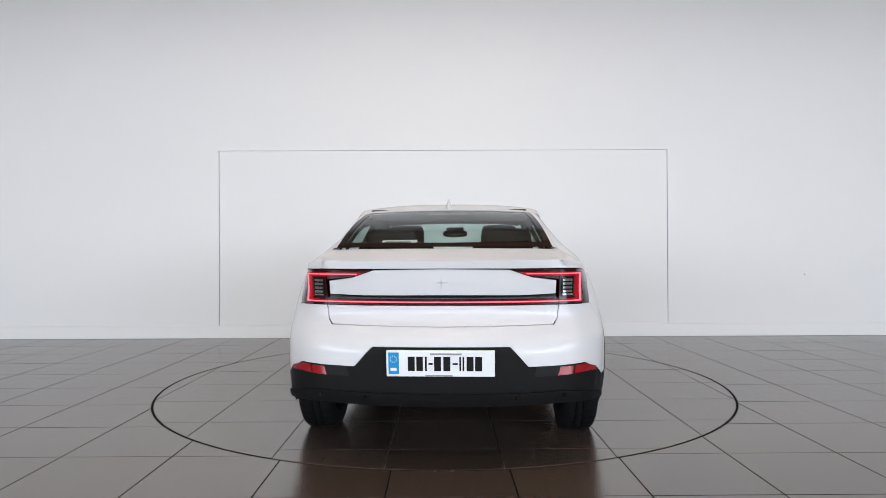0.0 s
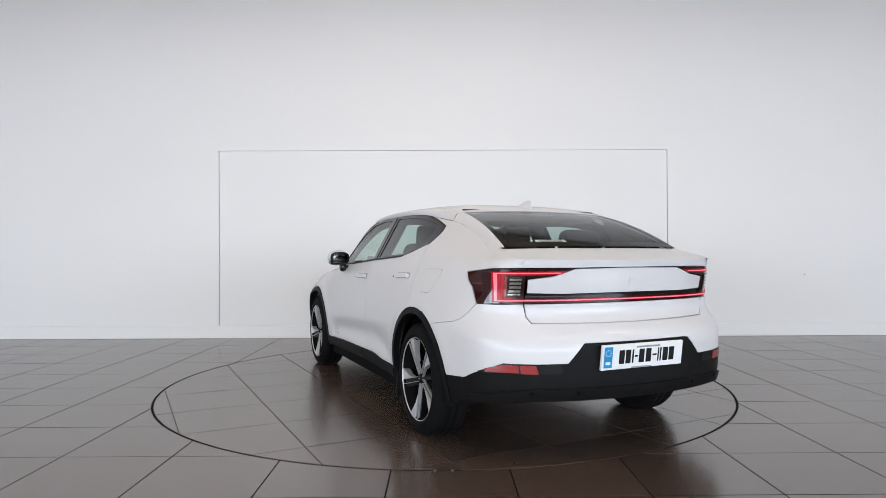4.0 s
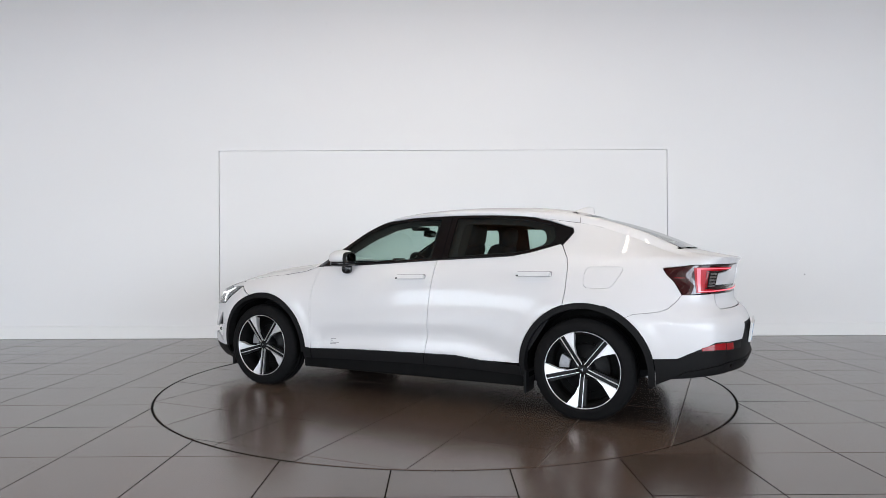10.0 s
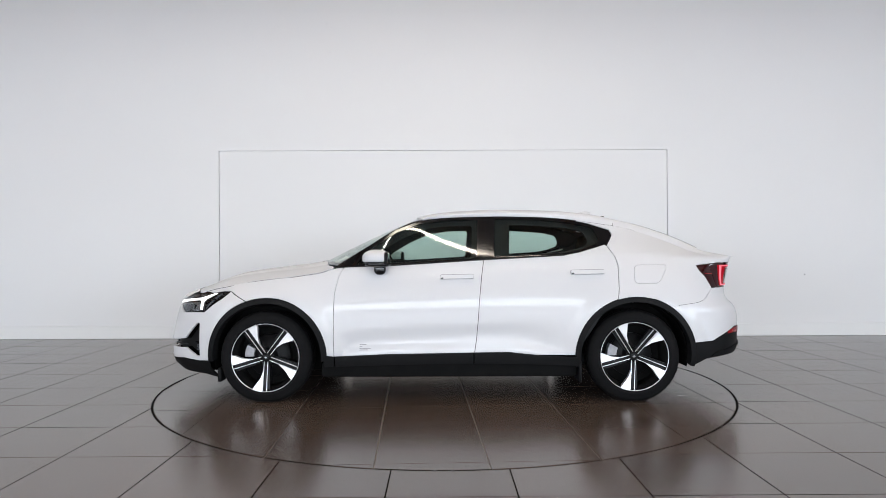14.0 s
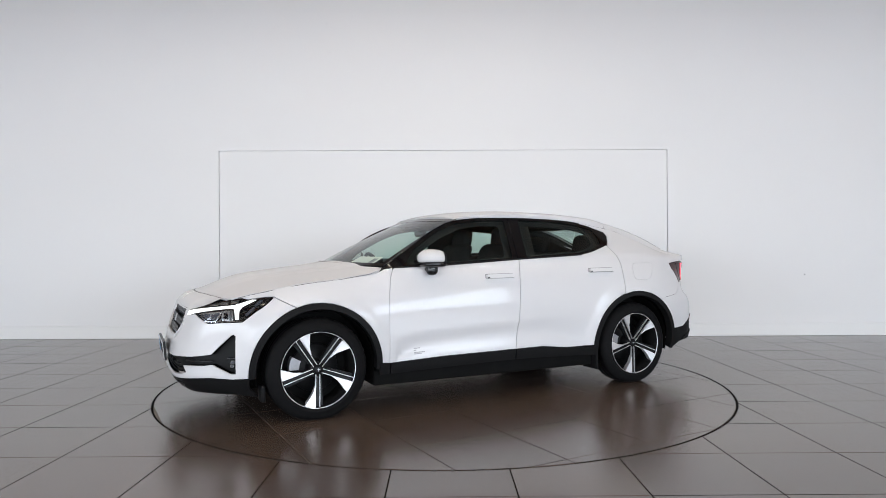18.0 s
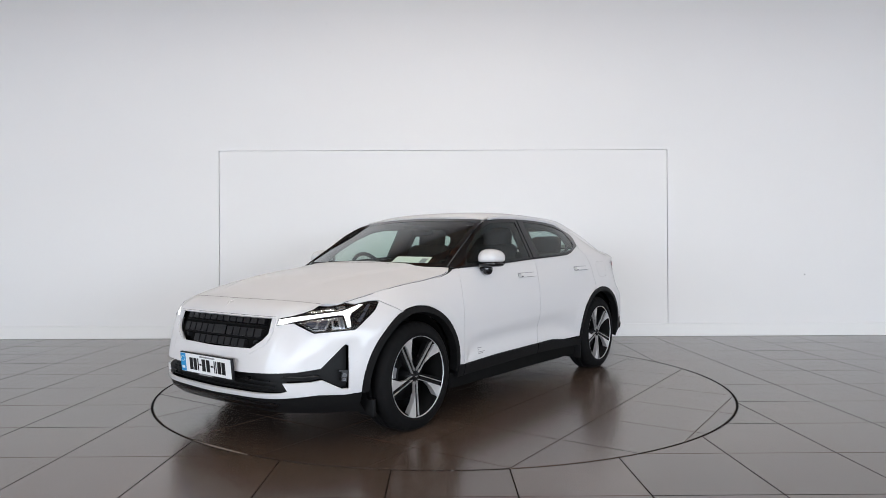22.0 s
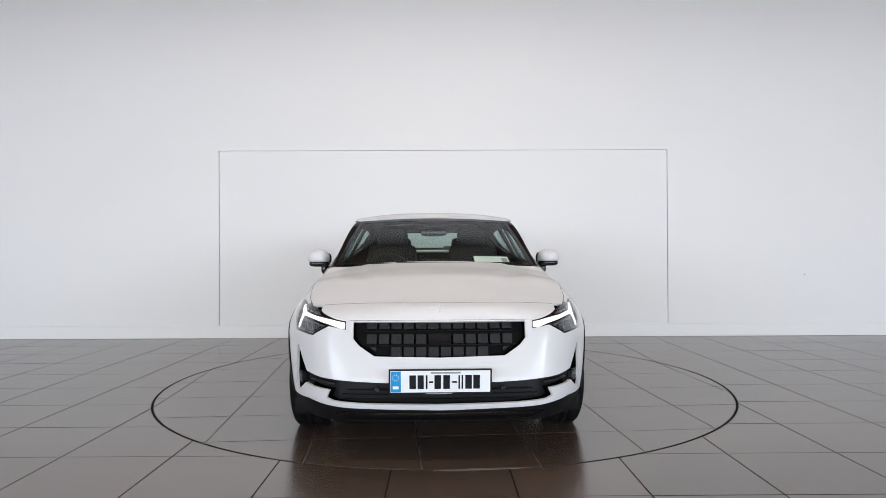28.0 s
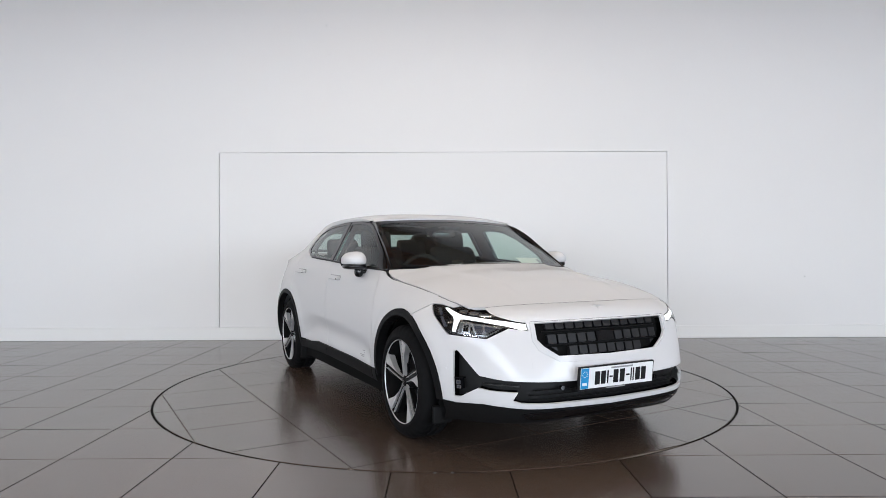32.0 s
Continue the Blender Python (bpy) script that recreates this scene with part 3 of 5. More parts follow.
# studs of the grille: three rows
gpoly = mirrored(shrink(GRILLE, 0.0))
for row, (z0, z1) in enumerate(((0.699, 0.732), (0.624, 0.672), (0.560, 0.606))):
    for k in range(-6, 6):
        y0 = k * 0.0662 + 0.0062
        if row == 1 and k in (-1, 0):
            continue
        q = F((y0, z0), (y0 + 0.0538, z0), (y0 + 0.0538, z1), (y0, z1))
        if sum(inside(p, gpoly) for p in q) == 4:
            panel("grille_stud", rounded(q, 0.005, 2), M["stud"], grille, both=False, step=0.06, off=-0.012 if (row == 1) else -0.017, rim=0.03, gap=0)
for sgn in (1, -1):
    q = F((sgn * 0.339, 0.584), (sgn * 0.373, 0.605), (sgn * 0.373, 0.607), (sgn * 0.339, 0.606))
    panel("grille_stud", q, M["stud"], grille, both=False, step=0.06, off=-0.017, rim=0.03, gap=0)
panel("radar_panel", rounded(F((-0.06, 0.622), (0.06, 0.622), (0.06, 0.675), (-0.06, 0.675)), 0.006), M["gloss"], grille, both=False, off=-0.012, rim=0.03, gap=0, label="gloss black sensor panel")
for zz in (0.686, 0.615):
    tube("grille_bar", [Vector(skin(fu(y), zz, -0.03)) for y in np.linspace(-0.42, 0.42, 20)], 0.005, M["plastic"], grille)
# lower intake slats
for zz in (0.335, 0.36, 0.385):
    w = 0.53 if zz < 0.37 else 0.5
    tube("intake_slat", [Vector(skin(fu(y), zz, -0.03)) for y in np.linspace(-w, w, 24)], 0.006, M["plastic"], front_bumper, flat=0.6)

# nose of the bonnet, from lamp to lamp over the grille


def nose_edge(y):
    k = min(abs(y) / 0.655, 1)
    x = 2.05 - 0.105 * k**2.2
    return Vector(lid(x, y))


def nose_low(y):
    a = abs(y)
    z = 0.746 if a < 0.48 else float(np.interp(a, [0.48, 0.508, 0.56, 0.625, 0.66, 0.7], [0.746, 0.739, 0.747, 0.768, 0.79, 0.80]))
    return Vector(skin(fz(y, z), z))


def nose(s, t):
    y = 0.655 * (2 * s - 1)
    a, c = nose_low(y), nose_edge(y)
    k = ramp(0.48, 0.655, abs(y))
    b = Vector((a.x + (c.x - a.x) * (0.25 + 0.25 * k), y, c.z - (c.z - a.z) * (0.22 + 0.2 * k)))
    return a * (1 - t) ** 2 + b * 2 * t * (1 - t) + (c - Vector((0.004, 0, -0.0)) + Vector((0.006, 0, 0))) * t * t


patch("bonnet_nose", nose, 60, 8, M["paint"], car)

# ---- headlamps
LAMP = F((0.508, 0.737), (0.506, 0.701), (0.60, 0.715), (0.65, 0.69), (0.70, 0.658), (0.735, 0.661)) + S((1.95, 0.664), (1.846, 0.669), (1.818, 0.691), (1.77, 0.729), (1.699, 0.776), (1.646, 0.822), (1.705, 0.822), (1.80, 0.808), (1.84, 0.818), (1.90, 0.808)) + F((0.70, 0.80), (0.66, 0.788), (0.625, 0.766), (0.56, 0.745))
lamps = panel("headlamp", LAMP, M["gloss"], car, off=-0.006, label="black headlamp with a lit white light line", step=0.03)
DRL = F((0.511, 0.733), (0.509, 0.704), (0.535, 0.703), (0.60, 0.722), (0.70, 0.743)) + S((1.915, 0.753), (1.886, 0.751), (1.884, 0.682), (1.866, 0.684), (1.858, 0.742), (1.838, 0.764), (1.752, 0.806), (1.774, 0.807), (1.845, 0.785), (1.892, 0.772)) + F((0.705, 0.763), (0.619, 0.750))
for sgn, lamp in zip((1, -1), lamps):
    for nm, poly, mat, off in (
        ("light_line", DRL, M["drl"], 0.0),
        ("bowl", rounded(F((0.628, 0.713), (0.665, 0.689), (0.70, 0.667), (0.737, 0.668), (0.745, 0.734), (0.70, 0.729)), 0.006), M["bowl"], -0.002),
        ("bowl", rounded(S((1.962, 0.674), (1.896, 0.673), (1.896, 0.740), (1.957, 0.738)), 0.006), M["bowl"], -0.002),
        ("projector", rounded(F((0.654, 0.709), (0.687, 0.687), (0.699, 0.690), (0.699, 0.720), (0.672, 0.716)), 0.005), M["lens"], 0.0),
        ("projector", rounded(F((0.707, 0.702), (0.714, 0.676), (0.731, 0.678), (0.737, 0.724), (0.709, 0.722)), 0.005), M["lens"], 0.0),
        ("projector", rounded(S((1.952, 0.688), (1.927, 0.686), (1.925, 0.722), (1.948, 0.724)), 0.005), M["gloss"], 0.0),
        ("bowl_rib", rounded(F((0.640, 0.708), (0.694, 0.674), (0.735, 0.674), (0.736, 0.679), (0.697, 0.680), (0.648, 0.711)), 0.002), M["gloss"], 0.001),
        ("bowl_rib", rounded(S((1.915, 0.678), (1.906, 0.678), (1.905, 0.735), (1.914, 0.735)), 0.002), M["brake"], 0.001),
        *[("lamp_cell", rounded(q, 0.003), M["brake"], 0.0) for q in (F((0.655, 0.765), (0.70, 0.769), (0.70, 0.784), (0.67, 0.780)), S((1.965, 0.774), (1.92, 0.777), (1.915, 0.793), (1.96, 0.790)), S((1.905, 0.779), (1.86, 0.786), (1.855, 0.800), (1.90, 0.798)))],
        *[("lamp_cell_edge", q, M["chrome"], 0.002) for q in (F((0.66, 0.768), (0.70, 0.771), (0.70, 0.776), (0.664, 0.772)), S((1.963, 0.776), (1.925, 0.779), (1.924, 0.784), (1.961, 0.781)), S((1.90, 0.782), (1.866, 0.788), (1.865, 0.793), (1.899, 0.787)))],
        ("lamp_cell", rounded(S((1.77, 0.772), (1.725, 0.806), (1.71, 0.802), (1.755, 0.765)), 0.004), M["lens"], 0.0),
        ("lamp_cell", rounded(S((1.83, 0.712), (1.775, 0.762), (1.762, 0.757), (1.812, 0.706)), 0.004), M["lens"], 0.0),
    ):
        p_, f_, n_ = sheet(poly, skin, step=0.02, rim=0.004, gap=0, off=off)
        link(nm, to_mesh(nm, p_, f_, n_, sgn < 0), mat, lamp)
for sgn, lamp in zip((1, -1), lamps):
    p_, f_, n_ = sheet(shrink(LAMP, 0.002), skin, step=0.025, rim=0, gap=0, off=0.006)
    cover = link("lamp_cover", to_mesh("lamp_cover", p_, f_, n_, sgn < 0), M["clear"], lamp, "clear lamp cover")
    cover.visible_shadow = False
# fog lamps in the side vents
FOG = rounded(S((1.925, 0.372), (1.892, 0.370), (1.890, 0.425), (1.92, 0.430)), 0.008)
for sgn in (1, -1):
    p_, f_, n_ = sheet(FOG, skin, step=0.02, rim=0.03, gap=0, off=-0.018)
    fog = link("fog_lamp", to_mesh("fog_lamp", p_, f_, n_, sgn < 0), M["gloss"], car, "small clear fog lamp in a black housing")
    for q in (S((1.919, 0.399), (1.897, 0.399), (1.896, 0.420), (1.917, 0.422)), S((1.921, 0.377), (1.899, 0.377), (1.899, 0.394), (1.920, 0.394))):
        p_, f_, n_ = sheet(rounded(q, 0.005), skin, step=0.02, rim=0.006, gap=0, off=-0.012)
        link("fog_cell", to_mesh("fog_cell", p_, f_, n_, sgn < 0), M["brake"], fog)
        p_, f_, n_ = sheet(rounded(shrink(q, 0.004), 0.003), skin, step=0.02, rim=0.002, gap=0, off=-0.010)
        link("fog_lens", to_mesh("fog_lens", p_, f_, n_, sgn < 0), M["lens"], fog)
    # frame round the fog lamp
    p_, f_, n_ = sheet(S((1.936, 0.440), (1.886, 0.436), (1.886, 0.430), (1.936, 0.433)), skin, step=0.02, rim=0.03, gap=0, off=-0.012)
    link("vent_bar", to_mesh("vent_bar", p_, f_, n_, sgn < 0), M["gloss"], car)
    tube("vent_strip", [(lambda q: Vector((q.x, sgn * q.y, q.z)))(Vector(skin(fu(y), 0.412 - 0.02 * (0.70 - y), -0.03))) for y in (0.735, 0.70, 0.65, 0.58)], 0.006, M["steel"], car)
# parking sensors and tow cover
for nm, x, z in (("parking_sensor", 1.845, 0.478), ("parking_sensor", -1.905, 0.515)):
    panel(nm, [(su(x) + 0.009 * math.cos(a), z + 0.009 * math.sin(a)) for a in np.linspace(0, 2 * math.pi, 13)[:-1]], M["paint"], car, off=0.002, rim=0.004, gap=0, step=0.02)
panel("tow_cover", rounded(F((-0.453, 0.506), (-0.509, 0.506), (-0.509, 0.562), (-0.453, 0.562)), 0.006), M["paint"], car, both=False, off=0.0015, rim=0.003, gap=0)
for y in (0.335, -0.335):
    panel("parking_sensor", [(fu(y) + 0.012 * math.cos(a), 0.392 + 0.012 * math.sin(a)) for a in np.linspace(0, 2 * math.pi, 13)[:-1]], M["gloss"], car, both=False, off=-0.015, rim=0.02, gap=0, step=0.02)

# ---- rear
LOW_EDGE = R((0.438, 0.537), (0.6, 0.537), (0.74, 0.54)) + S((-2.03, 0.475), (-1.965, 0.443), (-1.82, 0.437))
REFL = R((0.478, 0.533), (0.6, 0.533), (0.735, 0.536)) + S((-2.06, 0.492), (-2.08, 0.48)) + R((0.735, 0.492), (0.6, 0.486), (0.478, 0.484), (0.462, 0.50))
rear_bumper = panel("rear_bumper", mirrored_rear(R((0, 0.728), (0.58, 0.735), (0.60, 0.765), (0.612, 0.835), (0.75, 0.833)) + S((-1.986, 0.8335), (-1.951, 0.7885), (-1.907, 0.7485), (-1.861, 0.7305), (-1.789, 0.7205), (-1.70, 0.7105), *arc(*RA, AR + 0.002, 127, 165, 7)) + LOW_EDGE[::-1] + R((0.346, 0.638), (0, 0.638))), M["paint"], car, both=False, step=0.03, gap=0.0004)
panel("rear_diffuser", mirrored_rear(R((0, 0.636), (0.344, 0.636)) + LOW_EDGE + S(*arc(*RA, AR + 0.002, 165, 188, 5), (-1.922, 0.31)) + R((0.6, 0.345), (0, 0.335))), M["plastic"], car, both=False, step=0.03, label="black plastic lower rear bumper")
panel("diffuser_edge", mirrored_rear(R((0, 0.405), (0.63, 0.41)) + S((-2.0, 0.36), (-1.95, 0.32)) + R((0.6, 0.342), (0, 0.334))), M["plastic"], car, both=False, off=0.012, rim=0.02)
for sgn in (1, -1):
    p_, f_, n_ = sheet(REFL, skin, step=0.03, rim=0.006, gap=0.001, off=0.003)
    refl = link("reflector_strip", to_mesh("reflector_strip", p_, f_, n_, sgn < 0), M["matt_black"], car, "black strip with red reflectors in the bumper")
    for q in (R((0.60, 0.53), (0.672, 0.531), (0.667, 0.489), (0.585, 0.487)), R((0.68, 0.532), (0.735, 0.534)) + S((-2.10, 0.51), (-2.10, 0.49)) + R((0.732, 0.494), (0.675, 0.491))):
        p_, f_, n_ = sheet(q, skin, step=0.03, rim=0.002, gap=0, off=0.006)
        link("reflector_cell", to_mesh("reflector_cell", p_, f_, n_, sgn < 0), M["red_refl"], refl)
for y in (0.38, -0.38, 0.62, -0.62):
    panel("parking_sensor", [(ru(y) + 0.011 * math.cos(a), 0.385 + 0.011 * math.sin(a)) for a in np.linspace(0, 2 * math.pi, 13)[:-1]], M["gloss"], car, both=False, off=0.014, rim=0.004, gap=0, step=0.02)
hatch = panel("hatch", mirrored_rear(R((0, 0.731), (0.577, 0.738), (0.597, 0.768), (0.606, 0.836), (0, 0.836))), M["paint"], car, both=False)
panel("hatch_face", mirrored_rear(R((0, 0.889), (0.40, 0.887), (0.595, 0.893), (0.597, 0.963), (0.468, 0.980), (0.35, 1.019), (0, 1.024))), M["paint"], hatch, both=False, off=-0.006)
panel("hatch_lip", mirrored_rear(R((0, 1.026), (0.35, 1.025), (0.645, 1.026), (0.64, 1.064), (0, 1.066))), M["paint"], hatch, both=False, rim=0.01)
panel("bar_recess", mirrored_rear(R((0, 0.889), (0.40, 0.887), (0.60, 0.893), (0.603, 0.87), (0, 0.87))), M["gloss"], hatch, both=False, off=-0.012)
lightbar = panel("light_bar", mirrored_rear(R((0, 0.872), (0.606, 0.874), (0.606, 0.838), (0, 0.838))), M["red"], hatch, both=False, off=0.001, rim=0.01, label="lit red light bar across the boot")
panel("light_line", mirrored_rear(R((0, 0.860), (0.606, 0.861), (0.606, 0.849), (0, 0.849))), M["red_lit"], hatch, both=False, off=0.003, rim=0.003, gap=0)
panel("light_core", mirrored_rear(R((0, 0.857), (0.606, 0.858), (0.606, 0.852), (0, 0.852))), M["red_hot"], hatch, both=False, off=0.005, rim=0.002, gap=0)
TAIL = R((0.609, 0.838), (0.609, 1.021), (0.74, 1.021)) + S((-1.873, 1.002), (-1.898, 0.96), (-1.941, 0.917), (-1.99, 0.833)) + R((0.74, 0.838))
ARM = R((0.605, 1.021), (0.605, 0.971), (0.468, 0.984), (0.35, 1.021))
for sgn in (1, -1):
    p_, f_, n_ = sheet(TAIL, skin, step=0.03, rim=0.012)
    tail = link("tail_lamp", to_mesh("tail_lamp", p_, f_, n_, sgn < 0), M["smoke"], car, "wraparound red tail lamp, lit")
    for nm, poly, mat, off in (
        ("lamp_arm", ARM, M["smoke"], 0.0),
        ("light_line", R((0.742, 1.006), (0.40, 1.006), (0.43, 0.992), (0.60, 0.986), (0.70, 0.985), (0.70, 0.869), (0.609, 0.863), (0.609, 0.848), (0.742, 0.848)), M["red_lit"], 0.003),
        ("light_core", R((0.735, 1.001), (0.43, 1.001), (0.436, 0.996), (0.724, 0.995), (0.724, 0.858), (0.609, 0.857), (0.609, 0.852), (0.735, 0.851)), M["red_hot"], 0.005),
        ("side_lens", S((-2.05, 1.003), (-2.045, 0.90), (-2.05, 0.845)) + R((0.765, 0.846), (0.765, 1.004)), M["red"], 0.002),
        ("reversing_lamp", rounded(R((0.683, 0.978), (0.621, 0.975), (0.621, 0.882), (0.683, 0.878)), 0.006), M["gloss"], 0.004),
        *[("lamp_cell", R((0.678, z + 0.007), (0.627, z + 0.006), (0.627, z - 0.005), (0.678, z - 0.006)), M["chrome"], 0.006) for z in (0.964, 0.944, 0.924, 0.904)],
        ("lamp_cell", R((0.681, 0.892), (0.625, 0.892), (0.625, 0.884), (0.681, 0.883)), M["chrome"], 0.006),
        *[("led_segment", R((0.6975, z + 0.005), (0.687, z + 0.005), (0.687, z - 0.005), (0.6975, z - 0.005)), M["red_refl"], 0.005) for z in np.linspace(0.882, 0.974, 8)],
        ("side_marker", S((-1.94, 0.945), (-2.0, 0.943), (-2.0, 0.939), (-1.94, 0.940)), M["red_refl"], 0.003),
    ):
        p_, f_, n_ = sheet(poly, skin, step=0.025, rim=0.004, gap=0, off=off)
        link(nm, to_mesh(nm, p_, f_, n_, sgn < 0), mat, tail)

# ---- top
edge = [tuple(nose_edge(y))[:2] for y in np.linspace(0, 0.655, 14)]
half = [(x - 0.004, y) for x, y in edge] + [(1.9, 0.722), (1.75, 0.761), (1.55, 0.785), (1.366, 0.797), (1.0, 0.795), (0.9, 0.785), (0.87, 0.768), (0.945, 0.6), (1.005, 0.3), (1.02, 0)]
panel("bonnet", half + [(x, -y) for x, y in half[::-1] if y > 1e-6], M["paint"], car, fn=lid, both=False, step=0.035, gap=0.002)
# dark shut lines round the bonnet
for sgn in (1, -1):
    tube("bonnet_seal", [(lambda q: Vector((q[0], sgn * q[1], q[2])))(lid(x, float(np.interp(x, [0.9, 1.0, 1.366, 1.55, 1.75, 1.9], [0.785, 0.795, 0.797, 0.785, 0.761, 0.722])) + 0.001, -0.0045)) for x in np.linspace(1.86, 0.92, 24)], 0.0013, M["void"], car, n=5)
tube("bonnet_seal", [Vector(nose_edge(y)) + Vector((0.0005, 0, 0.0)) for y in np.linspace(-0.65, 0.65, 40)], 0.001, M["void"], car, n=5)
half = [(0.275, 0.0), (0.265, 0.3)] + [(x, YE(x)) for x in np.linspace(0.205, -1.292, 22)] + [(-1.303, 0.53), (-1.281, 0.3), (-1.270, 0)]
panel("roof", half + [(x, -y) for x, y in half[::-1] if y > 1e-6], M["paint"], car, fn=lid, both=False, off=0.0015)
rear_edge = [tuple(skin(rz(y, 1.063), 1.063))[:2] for y in np.linspace(0.634, 0, 10)]
half = [(-1.991, 0.0), (-1.982, 0.35), (-1.953, 0.602), (-2.0, 0.622), (-2.1, 0.634)] + rear_edge
panel("boot_lid", half + [(x, -y) for x, y in half[::-1] if y > 1e-6], M["paint"], hatch, fn=lid, both=False)


def screen(s, t):
    k = 2 * s - 1
    xb, zb, yb = 1.08 - 0.23 * k * k, 1.022 - 0.012 * k * k, 0.735
    xt, zt, yt = 0.28 - 0.07 * k * k, 1.390 - 0.022 * k * k, 0.605
    return (xb + (xt - xb) * t, k * (yb + (yt - yb) * t), zb + (zt - zb) * t + 0.05 * t * (1 - t))


def rear_screen(s, t):
    k = 2 * s - 1
    xb, zb, yb = -1.989 + 0.038 * k * k, 1.139 - 0.003 * k * k, 0.602
    xt, zt, yt = -1.255 - 0.038 * k * k, 1.388 - 0.02 * k * k, 0.53
    return (xb + (xt - xb) * t, k * (yb + (yt - yb) * t), zb + (zt - zb) * t + 0.11 * t * (1 - t))


def side_top(x):
    return Vector((x, YG(x), ZG(x)))


def roof_edge(x):
    return Vector((x, YE(x), ZE(x)))


glass_parts = [patch("windscreen", screen, 28, 14, M["glass"], car, label="clear tinted windscreen"), patch("rear_window", rear_screen, 28, 14, M["glass_dark"], car, label="tinted rear window")]
patch("roof_rail", lambda s, t: (side_top(0.2 - 1.49 * s) * (1 - t) + roof_edge(0.2 - 1.49 * s) * t + Vector((0, 0.022 - 0.016 * s**3, 0.01)) * math.sin(math.pi * t)), 40, 6, M["paint"], car, both=True)
patch("inner_rail", lambda s, t: (side_top(0.16 - 1.4 * s) * (1 - t) + Vector((0.16 - 1.4 * s, 0.5, lid(0.16 - 1.4 * s, 0.5)[2])) * t + Vector((0, -0.012 - 0.012 * math.sin(math.pi * t), -0.02))), 30, 4, M["headliner"], car, both=True)
patch("a_pillar", lambda s, t: (side_top(0.86 - 0.66 * s) * (1 - t) + Vector(screen(1, s)) * t + Vector((0.002, 0.006, 0.004)) * math.sin(math.pi * t)), 24, 4, M["gloss"], car, both=True)


def c_pillar(s, t):
    x = -1.285 - 0.665 * s
    a, b = Vector(skin(su(x), ZG(x) - 0.004)), Vector(rear_screen(1, 1 - s))
    k = roof_edge(x) + Vector((0, 0.012, 0.014))
    return a * (1 - t) ** 2 + k * 2 * t * (1 - t) + b * t * t


patch("c_pillar", c_pillar, 36, 8, M["paint"], car, both=True)
patch("inner_c_pillar", lambda s, t: c_pillar(s, t) + Vector((0, -0.022, -0.018)), 20, 5, M["headliner"], car, both=True)


def shoulder(s, t):
    u0, u1 = su(-1.945), rz(0.63, 1.05)
    a = Vector(skin(u0 + (u1 - u0) * s, 1.112 + (1.042 - 1.112) * s**0.8, -0.001))
    x = -1.948 - 0.285 * s
    b = Vector(lid(x, YE(x) - 0.014, -0.002))
    return a * (1 - t) + b * t + Vector((0, 0.006, 0.012)) * math.sin(math.pi * t)


patch("rear_shoulder", shoulder, 20, 6, M["paint"], car, both=True)
# black band round the screens' edges
patch("screen_band", lambda s, t: Vector(screen(s, 0.045 * t)) + Vector((0, 0, 0.002)), 24, 1, M["gloss"], car)
patch("screen_band", lambda s, t: Vector(screen(s, 1 - 0.07 * t)) + Vector((0, 0, 0.002)), 24, 1, M["gloss"], car)
patch("screen_band", lambda s, t: Vector(rear_screen(s, 0.08 * t * (0.8 + 0.3 * abs(2 * s - 1)))) + Vector((-0.001, 0, 0.002)), 24, 1, M["gloss"], car)
patch("screen_band", lambda s, t: Vector(rear_screen(0.03 + 0.94 * s, 0.982 - 0.04 * t)) + Vector((-0.001, 0, 0.002)), 24, 1, M["gloss"], car)
for e0 in (0.0, 1.0):
    patch("screen_band", lambda s, t: Vector(rear_screen(e0 + (0.03 - 0.06 * e0) * t, s)) + Vector((-0.001, 0, 0.002)), 14, 1, M["gloss"], car)
    patch("screen_band", lambda s, t: Vector(screen(e0 + (0.022 - 0.044 * e0) * t, s)) + Vector((0.001, 0, 0.002)), 14, 1, M["gloss"], car)

# ---- side windows: a gloss black frame with two panes, dark trim at the rear corner
DLO = [(0.86, 1.0), (0.787, 1.0), (0.4, 1.016), (0.0, 1.04), (-0.264, 1.056), (-0.67, 1.076), (-0.881, 1.088), (-0.99, 1.108), (-1.108, 1.141), (-1.205, 1.166), (-1.232, 1.198), (-1.26, 1.244), (-1.249, 1.279), (-1.075, 1.335), (-0.9, 1.368), (-0.683, 1.382), (-0.378, 1.388), (-0.03, 1.381), (0.233, 1.355), (0.408, 1.287), (0.628, 1.150)]
PANE_F = rounded(S((0.70, 1.022), (0.4, 1.032), (-0.21, 1.066), (-0.225, 1.362), (0.0, 1.358), (0.215, 1.334), (0.41, 1.258), (0.60, 1.135)), 0.012)
PANE_R = rounded(S((-0.345, 1.073), (-0.66, 1.093), (-0.88, 1.105), (-1.0, 1.129), (-1.125, 1.168), (-1.15, 1.21), (-1.115, 1.298), (-0.9, 1.342), (-0.68, 1.36), (-0.36, 1.367)), 0.015)
frames = panel("window_frame", S(*DLO), M["gloss"], car, holes=[PANE_F, PANE_R], step=0.03, off=0.001, rim=0.012)
glass_parts += list(panel("front_side_window", shrink(PANE_F, -0.004), M["glass"], car, off=-0.004, rim=0, label="clear side window"))
glass_parts += list(panel("rear_side_window", shrink(PANE_R, -0.004), M["glass"], car, off=-0.004, rim=0, label="clear side window"))
